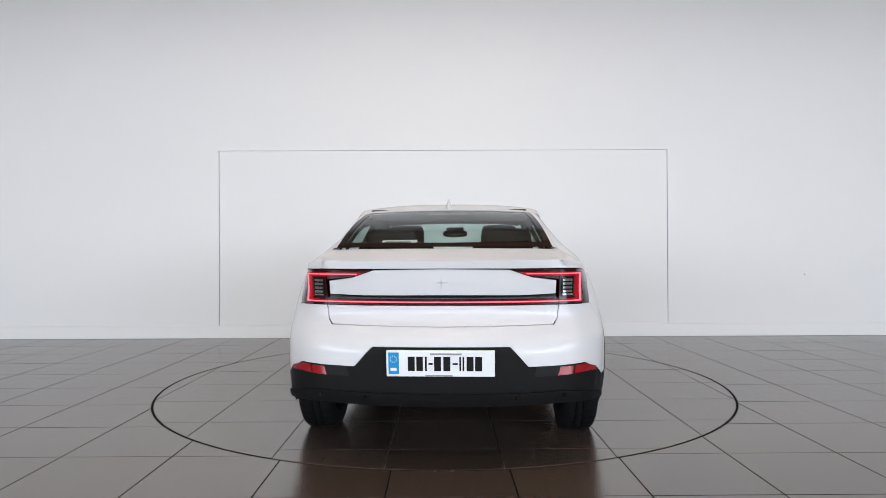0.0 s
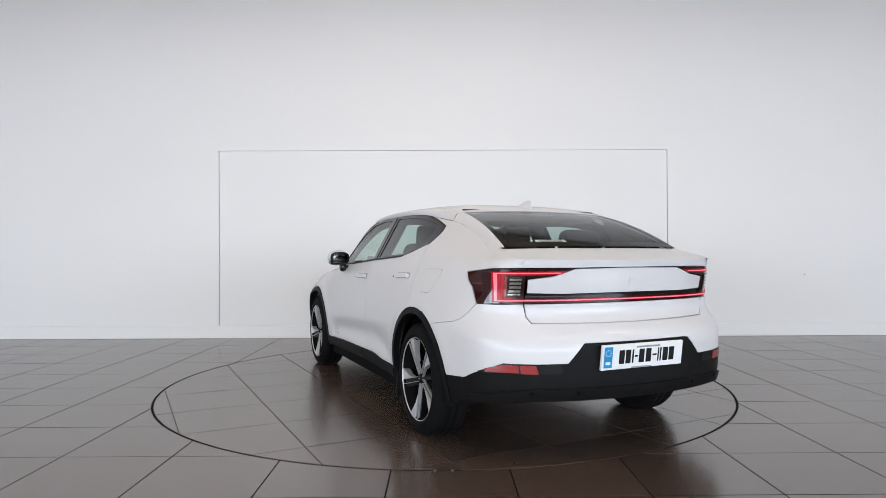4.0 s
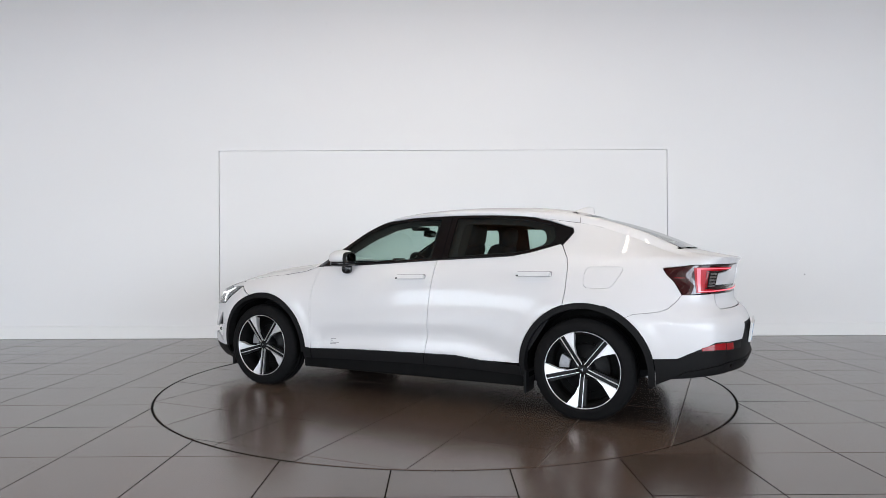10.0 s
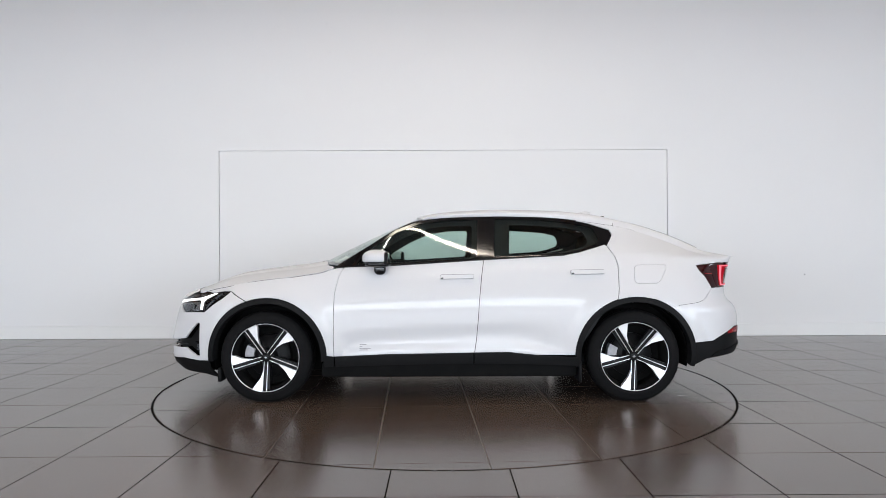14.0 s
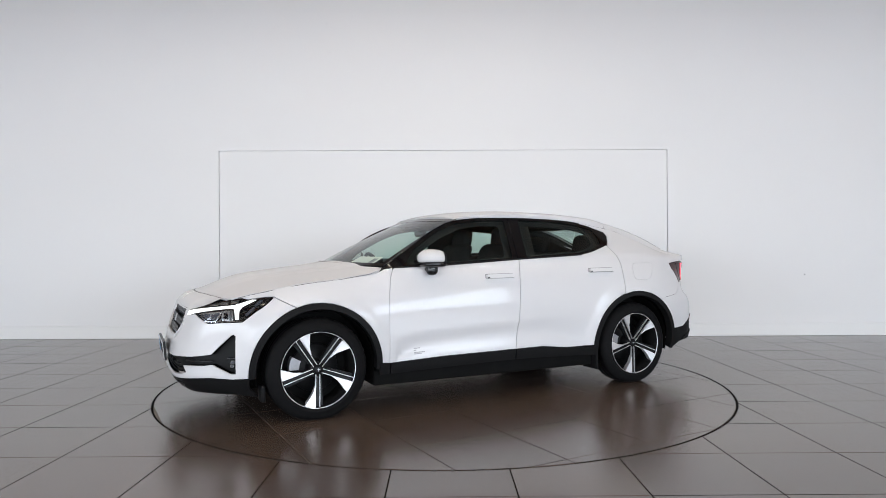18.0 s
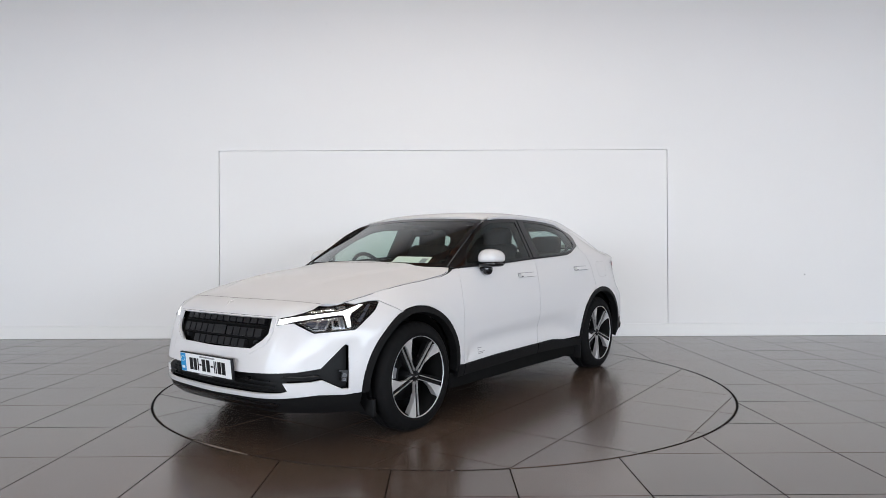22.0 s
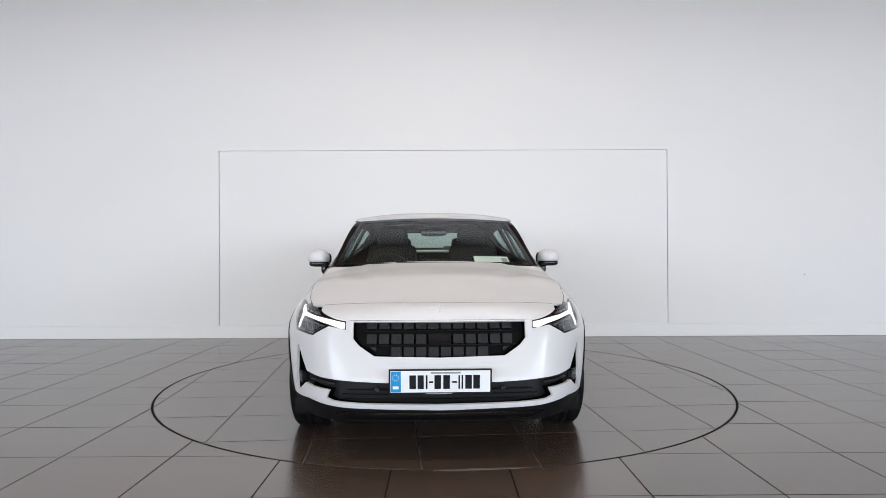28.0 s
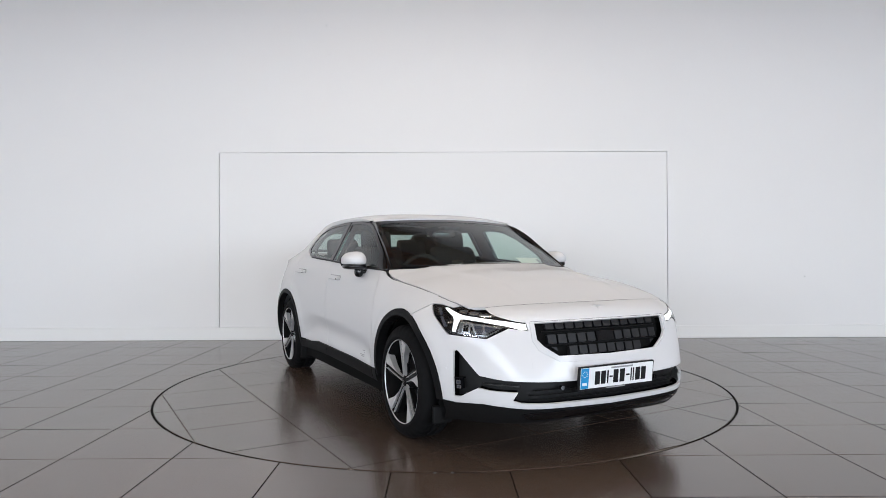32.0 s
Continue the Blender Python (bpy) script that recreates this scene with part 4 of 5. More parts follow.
panel("window_strip", S((0.78, 0.999), (0.4, 1.010), (0.0, 1.034), (-0.264, 1.050), (-0.67, 1.070), (-0.881, 1.082), (-0.881, 1.094), (-0.67, 1.083), (-0.264, 1.063), (0.0, 1.047), (0.4, 1.023), (0.78, 1.010)), M["matt_black"], car, off=0.006, rim=0.006)
panel("pillar_cover", S((-0.255, 1.062), (-0.30, 1.064), (-0.315, 1.384), (-0.265, 1.385)), M["gloss"], car, off=0.005, rim=0.005)

IN_F = rounded(S((0.62, 1.03), (0.35, 1.04), (-0.17, 1.070), (-0.185, 1.318), (0.0, 1.316), (0.17, 1.292), (0.36, 1.215), (0.55, 1.105)), 0.03)
IN_R = rounded(S((-0.40, 1.082), (-0.66, 1.099), (-0.88, 1.112), (-0.985, 1.135), (-1.06, 1.165), (-1.07, 1.20), (-1.04, 1.268), (-0.9, 1.298), (-0.68, 1.315), (-0.41, 1.322)), 0.045)
panel("inner_surround", shrink(S(*DLO), 0.006), M["trim"], car, holes=[IN_F, IN_R], step=0.04, off=-0.045, rim=0.01)

for g in glass_parts:
    g.visible_shadow = False

# ---- cladding
panel("wheel_arch", S(*arc(*FA, AR, -4, 184, 30), *arc(*FA, AR - 0.042, 184, -4, 30)), M["plastic"], car, off=0.005, rim=0.06, label="black plastic arch trim")
panel("wheel_arch", S(*arc(*RA, AR, -10, 190, 30), *arc(*RA, AR - 0.042, 190, -10, 30)), M["plastic"], car, off=0.005, rim=0.06, label="black plastic arch trim")
for x0, x1 in ((0.93, 0.856), (0.85, -0.182), (-0.188, -0.95)):
    xs = np.linspace(x0, x1, 8)
    top_ = table((0.93, 0.336), (0.438, 0.353), (-0.19, 0.362), (-0.441, 0.365), (-0.65, 0.343), (-0.95, 0.33))
    bot_ = table((0.93, 0.255), (0.4, 0.27), (-0.18, 0.28), (-0.65, 0.272), (-0.95, 0.262))
    panel("sill_trim", S(*[(x, top_(x)) for x in xs], *[(x, bot_(x)) for x in xs[::-1]]), M["plastic"], car, off=0.012, rim=0.03, label="black plastic sill trim")
for sgn in (1, -1):
    bm = nbm()
    box(bm, -0.96, 0.96, 0.62, 0.84, 0.175, 0.285, 0.015)
    if sgn < 0:
        bmesh.ops.scale(bm, verts=bm.verts, vec=(1, -1, 1))
        bmesh.ops.reverse_faces(bm, faces=bm.faces)
    part("sill", bm, M["void"], car)
bm = nbm()
box(bm, -0.95, 0.95, -0.8, 0.8, 0.17, 0.28, 0.02)
box(bm, 0.95, 2.05, -0.62, 0.62, 0.19, 0.70, 0.02)
box(bm, 1.0, 1.9, -0.7, 0.7, 0.7, 0.80, 0.02)
box(bm, -2.1, -0.95, -0.62, 0.62, 0.31, 0.72, 0.02)
box(bm, -2.05, -1.75, -0.72, 0.72, 0.5, 0.98, 0.02)
part("underbody", bm, M["void"], car)
for cx, cz in (FA, RA):
    for sgn in (1, -1):
        pos, faces = [], []
        for k in range(21):
            a = radians(-12 + 204 * k / 20)
            pos += [Vector((cx + 0.405 * math.cos(a), sgn * 0.835, cz + 0.405 * math.sin(a))), Vector((cx + 0.405 * math.cos(a), sgn * 0.6, cz + 0.405 * math.sin(a)))]
        for k in range(20):
            faces.append((2 * k, 2 * k + 1, 2 * k + 3, 2 * k + 2))
        link("arch_liner", to_mesh("arch_liner", pos, faces), M["void"], car)

# mud flaps by the front wheels
for sgn in (1, -1):
    bm = nbm()
    box(bm, 1.705, 1.735, sgn * 0.80 - 0.06, sgn * 0.80 + 0.06, 0.145, 0.25, 0.01)
    part("air_flap", bm, M["plastic"], car)
    bm = nbm()
    box(bm, -0.985, -0.965, sgn * 0.80 - 0.09, sgn * 0.80 + 0.09, 0.14, 0.3, 0.006)
    part("air_flap", bm, M["plastic"], car)

# ---- door handles
for pair, x0, x1, z in ((front_doors, 0.062, -0.184, 0.926), (rear_doors, -0.912, -1.16, 0.958)):
    for sgn, door in zip((1, -1), pair):
        z0, z1 = z - 0.019, z + 0.019
        # flat grey plate behind the handle, its colour standing in for shade
        p_, f_, n_ = sheet(rounded(S((x0 + 0.003, z0 + 0.002), (x1 - 0.003, z0 + 0.006), (x1 - 0.003, z1 + 0.003), (x0 + 0.003, z1 - 0.001)), 0.012), skin, step=0.03, rim=0.001, gap=0, off=0.0015)
        handle = link("handle_cup", to_mesh("handle_cup", p_, f_, n_, sgn < 0), M["grey_ink"], door)
        p_, f_, n_ = sheet(rounded(S((x0, z0 + 0.006), (x1, z0 + 0.010), (x1, z1), (x0, z1 - 0.004)), 0.01), skin, step=0.03, rim=0.026, gap=0, off=0.031)
        link("handle", to_mesh("handle", p_, f_, n_, sgn < 0), M["paint"], door, "white pull handle")
        # small dark spot on the handle's front end
        p_, f_, n_ = sheet(rounded(S((x0 - 0.004, z0 + 0.004), (x0 - 0.022, z0 + 0.005), (x0 - 0.022, z0 + 0.016), (x0 - 0.004, z0 + 0.015)), 0.004), skin, step=0.03, rim=0.002, gap=0, off=0.0325)
        link("handle_recess", to_mesh("handle_recess", p_, f_, n_, sgn < 0), M["brake"], door)


# ---- writing on the front doors: grey bars
for sgn, door in zip((1, -1), front_doors):
    for z, w in ((0.425, 0.052), (0.411, 0.02), (0.396, 0.085), (0.386, 0.06)):
        p_, f_, n_ = sheet(S((0.668, z - 0.004), (0.668 - w, z - 0.0035), (0.668 - w, z + 0.0025), (0.668, z + 0.002)), skin, step=0.03, rim=0, gap=0, off=0.0012)
        link("decal_bar", to_mesh("decal_bar", p_, f_, n_, sgn < 0), M["grey_ink"], door)


# ---- mirrors


def ellipsoid(bm, c, r, power=2.6, nu=28, nv=16):
    """A squarish rounded body."""
    def sp(v, p):
        return math.copysign(abs(v) ** (2 / p), v)

    vs = []
    for j in range(nv + 1):
        b = -math.pi / 2 + math.pi * j / nv
        vs.append([bm.verts.new((c[0] + r[0] * sp(math.cos(b), power) * sp(math.cos(a), power), c[1] + r[1] * sp(math.cos(b), power) * sp(math.sin(a), power), c[2] + r[2] * sp(math.sin(b), power))) for a in np.linspace(0, 2 * math.pi, nu + 1)[:-1]])
    for j in range(nv):
        for i in range(nu):
            bm.faces.new((vs[j][i], vs[j][(i + 1) % nu], vs[j + 1][(i + 1) % nu], vs[j + 1][i]))
    bmesh.ops.remove_doubles(bm, verts=bm.verts, dist=1e-5)
    bmesh.ops.recalc_face_normals(bm, faces=bm.faces)
    return bm


for sgn in (1, -1):
    bm = ellipsoid(nbm(), (0, 0, 0), (0.108, 0.084, 0.066), 2.35)
    for v in bm.verts:
        v.co.z *= 1 + 0.25 * v.co.y / 0.092 * -0.4
        if v.co.x < -0.07:
            v.co.x = -0.07 - (abs(v.co.x) - 0.07) * 0.25
        if v.co.z < -0.02:
            v.co.z = -0.02 - (abs(v.co.z) - 0.02) * 0.3
        v.co.x -= 0.12 * max(0, v.co.y) * 1.2
        v.co = Vector((v.co.x + 0.535, sgn * (v.co.y + 0.905), v.co.z + 1.066))
    if sgn < 0:
        bmesh.ops.reverse_faces(bm, faces=bm.faces)
    mirror = part("door_mirror", bm, M["paint"], car, "white door mirror with black base")
    bm = ellipsoid(nbm(), (0.525, 0.900, 1.026), (0.096, 0.079, 0.026), 3)
    ellipsoid(bm, (0.515, 0.86, 0.985), (0.045, 0.03, 0.042), 2.4)
    ellipsoid(bm, (0.525, 0.82, 0.985), (0.03, 0.055, 0.016), 2.4)
    if sgn < 0:
        bmesh.ops.scale(bm, verts=bm.verts, vec=(1, -1, 1))
        bmesh.ops.reverse_faces(bm, faces=bm.faces)
    part("mirror_base", bm, M["gloss"], mirror, "gloss black mirror base")
    bm = ellipsoid(nbm(), (0.450, 0.900, 1.066), (0.007, 0.064, 0.04), 3)
    if sgn < 0:
        bmesh.ops.scale(bm, verts=bm.verts, vec=(1, -1, 1))
        bmesh.ops.reverse_faces(bm, faces=bm.faces)
    back = ellipsoid(nbm(), (0.464, 0.900, 1.062), (0.018, 0.084, 0.055), 3)
    if sgn < 0:
        bmesh.ops.scale(back, verts=back.verts, vec=(1, -1, 1))
        bmesh.ops.reverse_faces(back, faces=back.faces)
    part("mirror_rim", back, M["matt_black"], mirror)
    part("mirror_glass", bm, M["mirror"], mirror, "mirror glass")

# ---- roof fin
bm = nbm()
prof = [(0.095, 0.0, 0.034), (0.05, 0.016, 0.028), (0.0, 0.034, 0.021), (-0.04, 0.046, 0.014), (-0.075, 0.046, 0.009), (-0.085, 0.0, 0.026)]
rows = []
for x, h, w in prof:
    z0, h = ZC(-1.17 + x) - 0.004, h * 1.4
    rows.append([bm.verts.new((-1.17 + x, y, z)) for y, z in ((w, z0), (w * 0.62, z0 + h * 0.55), (w * 0.22, z0 + h), (-w * 0.22, z0 + h), (-w * 0.62, z0 + h * 0.55), (-w, z0))])
for a, b in zip(rows, rows[1:]):
    for k in range(5):
        bm.faces.new((a[k], a[k + 1], b[k + 1], b[k]))
bm.faces.new(rows[-1]), bm.faces.new(rows[0][::-1])
bmesh.ops.recalc_face_normals(bm, faces=bm.faces)
part("roof_fin", bm, M["paint"], car, "small white roof aerial fin")

# ---- wipers
for y0, y1, x1 in ((0.35, -0.28, 1.0), (-0.25, -0.68, 0.93)):
    tube("wiper", [Vector(screen(0.5 + y / 1.47, 0.004 + 0.005 * i)) + Vector((0.008, 0, 0.007)) for i, y in enumerate(np.linspace(y0, y1, 6))], 0.006, M["plastic"], car)

# ---- emblem: a plain four-pointed star


def star(bm, fn, r, depth=0.003):
    pts = [(r * (1 if k % 2 == 0 else 0.11) * math.cos(math.pi * k / 4), r * (1 if k % 2 == 0 else 0.11) * math.sin(math.pi * k / 4)) for k in range(8)]
    vs = [bm.verts.new(fn(a, b, 0.0008)) for a, b in pts]
    c = bm.verts.new(fn(0, 0, depth))
    for k in range(8):
        bm.faces.new((vs[k], vs[(k + 1) % 8], c))
    bmesh.ops.recalc_face_normals(bm, faces=bm.faces)
    return bm


part("emblem", star(nbm(), lambda a, b, d: skin(LEN + a, 0.955 + b, d - 0.006), 0.042, 0.008), M["alu"], hatch, "white star-shaped emblem", False)
part("emblem", star(nbm(), lambda a, b, d: Vector(nose(0.5 + b / 1.31, 0.62 + a * 7)) + Vector((d, 0, d)), 0.05, 0.005), M["alu"], car, "small bright star-shaped emblem", False)

# ---- number plates: white plate, blue band, dark bars for the writing


def number_plate(x, face, zc):
    """face 1 looks forward, -1 looks back."""
    root = nbm()
    box(root, -0.008, 0.008, -0.268, 0.268, -0.066, 0.066, 0.003)
    tilt = Matrix.Translation((x, 0, zc)) @ Matrix.Rotation(radians(6 if face > 0 else -8), 4, "Y") @ (Matrix.Identity(4) if face > 0 else Matrix.Rotation(math.pi, 4, "Z"))
    holder = part("number_plate", root, M["ink"] if face > 0 else M["plate"], car, "white number plate with a blue band", False)
    holder.matrix_basis = tilt
    for nm, y0, y1, z0, z1, d, mat in (
        ("plate_face", -0.259, 0.259, -0.054, 0.060, 0.0105, "plate"),
        ("blue_band", -0.257, -0.205, -0.052, 0.058, 0.012, "plate_blue"),
        *[("bar", y - w / 2, y + w / 2, -0.036, 0.037, 0.0122, "ink") for y, w in ((-0.144, 0.034), (-0.1025, 0.032), (-0.0715, 0.009), (-0.014, 0.034), (0.032, 0.034), (0.0975, 0.008), (0.1135, 0.008), (0.146, 0.034), (0.188, 0.034))],
        ("bar", -0.059, -0.038, -0.004, 0.005, 0.0122, "ink"),
        ("bar", 0.06, 0.086, -0.004, 0.005, 0.0122, "ink"),
        ("small_bar", -0.05, 0.105, 0.045, 0.054, 0.0122, "grey_ink"),
        ("small_bar", -0.075, 0.06, -0.064, -0.057, 0.0095, "grey_ink"),
        ("small_bar", -0.247, -0.217, -0.035, -0.02, 0.0135, "plate"),
    ):
        bm = nbm()
        box(bm, d - 0.002, d, y0, y1, z0, z1)
        part(nm, bm, M[mat], holder, "", False)
    for k in range(10):
        a = 2 * math.pi * k / 10
        bm = nbm()
        box(bm, 0.012, 0.0135, -0.232 + 0.016 * math.cos(a) - 0.002, -0.232 + 0.016 * math.cos(a) + 0.002, 0.025 + 0.016 * math.sin(a) - 0.002, 0.025 + 0.016 * math.sin(a) + 0.002)
        part("small_mark", bm, M["paper"], holder, "", False)
    return holder


number_plate(2.272, 1, 0.438)
number_plate(-2.362, -1, 0.561)

# ---- wheels


def revolve(profile, n=64):
    """A ring of the profile (r, y) round the y axis."""
    bm = nbm()
    rows = [[bm.verts.new((r * math.cos(2 * math.pi * k / n), y, r * math.sin(2 * math.pi * k / n))) for r, y in profile] for k in range(n)]
    for k in range(n):
        for j in range(len(profile) - 1):
            bm.faces.new((rows[k][j], rows[(k + 1) % n][j], rows[(k + 1) % n][j + 1], rows[k][j + 1]))
    bmesh.ops.recalc_face_normals(bm, faces=bm.faces)
    return bm


def slab(bm, poly, y_out, y_in, dish=None):
    """A flat plate on the wheel's face: outline (r, degrees) or (x, z), from y_out back to y_in."""
    f = dish or (lambda x, z: 0)
    a = [bm.verts.new((x, y_out + f(x, z), z)) for x, z in poly]
    b = [bm.verts.new((x, y_in, z)) for x, z in poly]
    bm.faces.new(a)
    n = len(poly)
    for k in range(n):
        bm.faces.new((a[k], b[k], b[(k + 1) % n], a[(k + 1) % n]))
    bmesh.ops.recalc_face_normals(bm, faces=bm.faces)
    return bm


def polar(r, deg):
    return (r * math.cos(radians(deg)), r * math.sin(radians(deg)))


def dish(x, z):
    r = math.hypot(x, z)
    return -0.022 * (1 - (r / 0.25)) ** 1.0


RIM_R, TYRE_R, HUB_Z = 0.262, 0.331, 0.332
TREAD = 156


def wheel(x, sgn, phase):
    w = new("wheel")
    w.parent = car
    w["label"] = "black and machined silver five-spoke alloy wheel"
    w.location = (x, sgn * 0.812, HUB_Z)
    if sgn < 0:
        w.rotation_euler = (0, 0, math.pi)
    bm = revolve([(0.255, -0.115), (0.29, -0.123), (0.312, -0.117), (0.325, -0.10), (TYRE_R, -0.085), (TYRE_R, -0.047), (0.324, -0.046), (0.324, -0.040), (TYRE_R, -0.039), (TYRE_R, -0.003), (0.324, -0.002), (0.324, 0.004), (TYRE_R, 0.005), (TYRE_R, 0.05), (0.3265, 0.066), (0.316, 0.082), (0.300, 0.092), (0.284, 0.095), (0.281, 0.098), (0.272, 0.097), (0.264, 0.088), (0.258, 0.07)], TREAD)
    # blocks of the tread, cut across its shoulders
    for v in bm.verts:
        r, k = math.hypot(v.co.x, v.co.z), round(math.atan2(v.co.z, v.co.x) / (2 * math.pi) * TREAD) % 4
        if r > 0.315 and k == 0 and (abs(v.co.y) > 0.045 and r > 0.32 or v.co.y > 0.07):
            v.co.x, v.co.z = v.co.x * 0.991, v.co.z * 0.991
    # fuller walls, flat where it stands
    for v in bm.verts:
        r = math.hypot(v.co.x, v.co.z)
        k = (0.254 + (r - 0.264) * (0.343 - 0.254) / (0.331 - 0.264)) / r if r > 0.264 else 0.962
        v.co.x, v.co.z = v.co.x * k, max(v.co.z * k, -HUB_Z)
    tyre = part("tyre", bm, M["rubber"], w, "black rubber tyre")
    part("rim_lip", revolve([(0.2625, 0.082), (0.2625, 0.090), (0.2615, 0.092), (0.2585, 0.089), (0.2585, 0.082)], 72), M["alu"], w, "thin bright machined rim edge")
    part("rim_barrel", revolve([(0.2585, 0.086), (0.246, 0.070), (0.236, 0.02), (0.232, -0.10), (0.255, -0.115)], 60), M["void"], w)
    part("brake_disc", revolve([(0.02, -0.03), (0.165, -0.03), (0.168, -0.036), (0.168, -0.05), (0.02, -0.05)], 48), M["matt_black"], w, "dark steel brake disc")
    part("wheel_back", revolve([(0.015, -0.06), (0.24, -0.07)], 40), M["void"], w)
    bm = nbm()
    a0, a1 = (-2, 28) if sgn > 0 else (152, 182)
    pts = [polar(0.185, a0 + (a1 - a0) * k / 8) for k in range(9)] + [polar(0.115, a1 + (a0 - a1) * k / 8) for k in range(9)]
    part("brake_caliper", slab(bm, pts, -0.005, -0.065), M["caliper"], w, "grey brake caliper", False)
    part("hub", revolve([(0.0, 0.068), (0.018, 0.070), (0.027, 0.067), (0.030, 0.060), (0.045, 0.050), (0.058, 0.04), (0.066, -0.03)], 40), M["rimblack"], w)
    part("hub_cap_mark", star(nbm(), lambda p, q, d: (p, 0.0705 + d * 0.3, q), 0.016), M["alu"], w)
    for k in range(5):
        a = phase + 72 * k
        rot = Matrix.Rotation(-radians(a), 3, "Y")
        # black channelled spoke with two thin machined edges
        bm = slab(nbm(), [(0.055, -0.0125), (0.253, -0.0139), (0.253, 0.0139), (0.055, 0.0125)], 0.074, 0.03, dish)
        bmesh.ops.rotate(bm, verts=bm.verts, cent=(0, 0, 0), matrix=rot)
        part("spoke", bm, M["rimblack"], w, "", False)
        for q in ((-0.0175, -0.0140), (0.0140, 0.0175)):
            bm = slab(nbm(), [(0.033, q[0] * 0.85), (0.255, q[0]), (0.255, q[1]), (0.033, q[1] * 0.85)], 0.084, 0.05, dish)
            bmesh.ops.rotate(bm, verts=bm.verts, cent=(0, 0, 0), matrix=rot)
            part("spoke_edge", bm, M["alu"], w, "thin machined silver edge", False)
        # wide machined blade beside it, and its black twin on the other side
        bm = slab(nbm(), [(0.112, 0.0186), (0.257, 0.0186)] + [polar(0.2575, 5 + 15.5 * j / 6) for j in range(7)] + [(0.165, 0.037)], 0.086, 0.045, dish)
        bmesh.ops.rotate(bm, verts=bm.verts, cent=(0, 0, 0), matrix=rot)
        part("blade", bm, M["alu"], w, "wide machined silver blade", False)
        bm = slab(nbm(), [(0.06, -0.0188), (0.16, -0.0188), (0.255, -0.0188), polar(0.255, -9), (0.16, -0.036), (0.07, -0.030)], 0.072, 0.03, dish)
        bmesh.ops.rotate(bm, verts=bm.verts, cent=(0, 0, 0), matrix=rot)
        part("blade_back", bm, M["rimblack"], w, "", False)
        px, pz = polar(0.047, a + 36)
        bm = nbm()
        bmesh.ops.create_cone(bm, cap_ends=True, segments=8, radius1=0.009, radius2=0.008, depth=0.02, matrix=Matrix.Translation((px, 0.04, pz)) @ Matrix.Rotation(radians(-90), 4, "X"))
        part("wheel_bolt", bm, M["matt_black"], w, "", False)
    for ob in w.children:
        if ob != tyre:
            ob.scale = (0.966, 1, 0.966)
    return w


for wx, sg, ph in ((FA[0] + 0.005, 1, 56), (FA[0] + 0.005, -1, 15), (RA[0] + 0.012, 1, 58), (RA[0] + 0.012, -1, 35)):
    wheel(wx, sg, ph)

# ---- cabin


def cushion(bm, x0, x1, y0, y1, z0, z1, lean=0.0, bevel=0.04):
    """A padded block; lean shifts its top backwards."""
    n = len(bm.verts)
    box(bm, x0, x1, y0, y1, z0, z1, bevel)
    bm.verts.ensure_lookup_table()
    for v in bm.verts[n:]:
        v.co.x -= lean * (v.co.z - z0)
    return bm


def cabin_part(name, bm, mat, label=""):
    return part(name, bm, mat, car, label)


for y in (0.37, -0.37):
    bm = nbm()
    cushion(bm, -0.08, 0.42, y - 0.25, y + 0.25, 0.42, 0.58)
    seat = cabin_part("front_seat", bm, M["fabric"], "charcoal fabric front seat")
    bm = cushion(nbm(), -0.17, -0.04, y - 0.26, y + 0.26, 0.54, 1.18, 0.38, 0.05)
    for v in bm.verts:
        k = (v.co.z - 0.54) / 0.64
        v.co.y = y + (v.co.y - y) * (1 - 0.18 * max(0, k - 0.5) / 0.5)
    part("seat_back", bm, M["fabric"], seat)
    bm = cushion(nbm(), -0.425, -0.32, y - 0.14, y + 0.14, 1.15, 1.325, 0.15, 0.045)
    part("headrest", bm, M["fabric"], seat)
bm = cushion(nbm(), -1.0, -0.5, -0.62, 0.62, 0.42, 0.62)
bench = cabin_part("rear_bench", bm, M["fabric"], "charcoal fabric rear bench")
part("seat_back", cushion(nbm(), -1.08, -0.94, -0.62, 0.62, 0.55, 1.11, 0.35, 0.05), M["fabric"], bench)
for y in (0.38, -0.38):
    part("headrest", cushion(nbm(), -1.29, -1.20, y - 0.165, y + 0.165, 1.06, 1.265, 0.2, 0.045), M["fabric"], bench)
bm = nbm()
box(bm, -1.25, -1.16, -0.52, 0.52, 1.315, 1.395, 0.012)
cabin_part("rear_header", bm, M["trim"])
bm = nbm()
box(bm, -1.9, -1.25, -0.6, 0.6, 1.055, 1.08, 0.01)
cabin_part("parcel_shelf", bm, M["trim"])
bm = cushion(nbm(), 0.55, 1.0, -0.72, 0.72, 0.72, 0.985, 0.0, 0.05)
dash = cabin_part("dashboard", bm, M["trim"], "dark dashboard")
bm = nbm()
box(bm, 0.535, 0.555, -0.1, 0.1, 0.80, 1.06, 0.008)
part("centre_screen", bm, M["gloss"], dash)
bm = cushion(nbm(), 0.60, 0.80, -0.54, -0.18, 0.97, 1.03, 0.0, 0.02)
part("binnacle", bm, M["trim"], dash)
ring_pts = [Vector((0.50 + 0.07 * math.sin(a), -0.36 + 0.18 * math.cos(a), 0.93 + 0.17 * math.sin(a))) for a in np.linspace(0, 2 * math.pi, 33)]
wheel_ring = tube("steering_wheel", ring_pts, 0.016, M["trim"], car, n=8, label="dark steering wheel")
bm = nbm()
box(bm, 0.49, 0.53, -0.43, -0.29, 0.88, 0.97, 0.015)
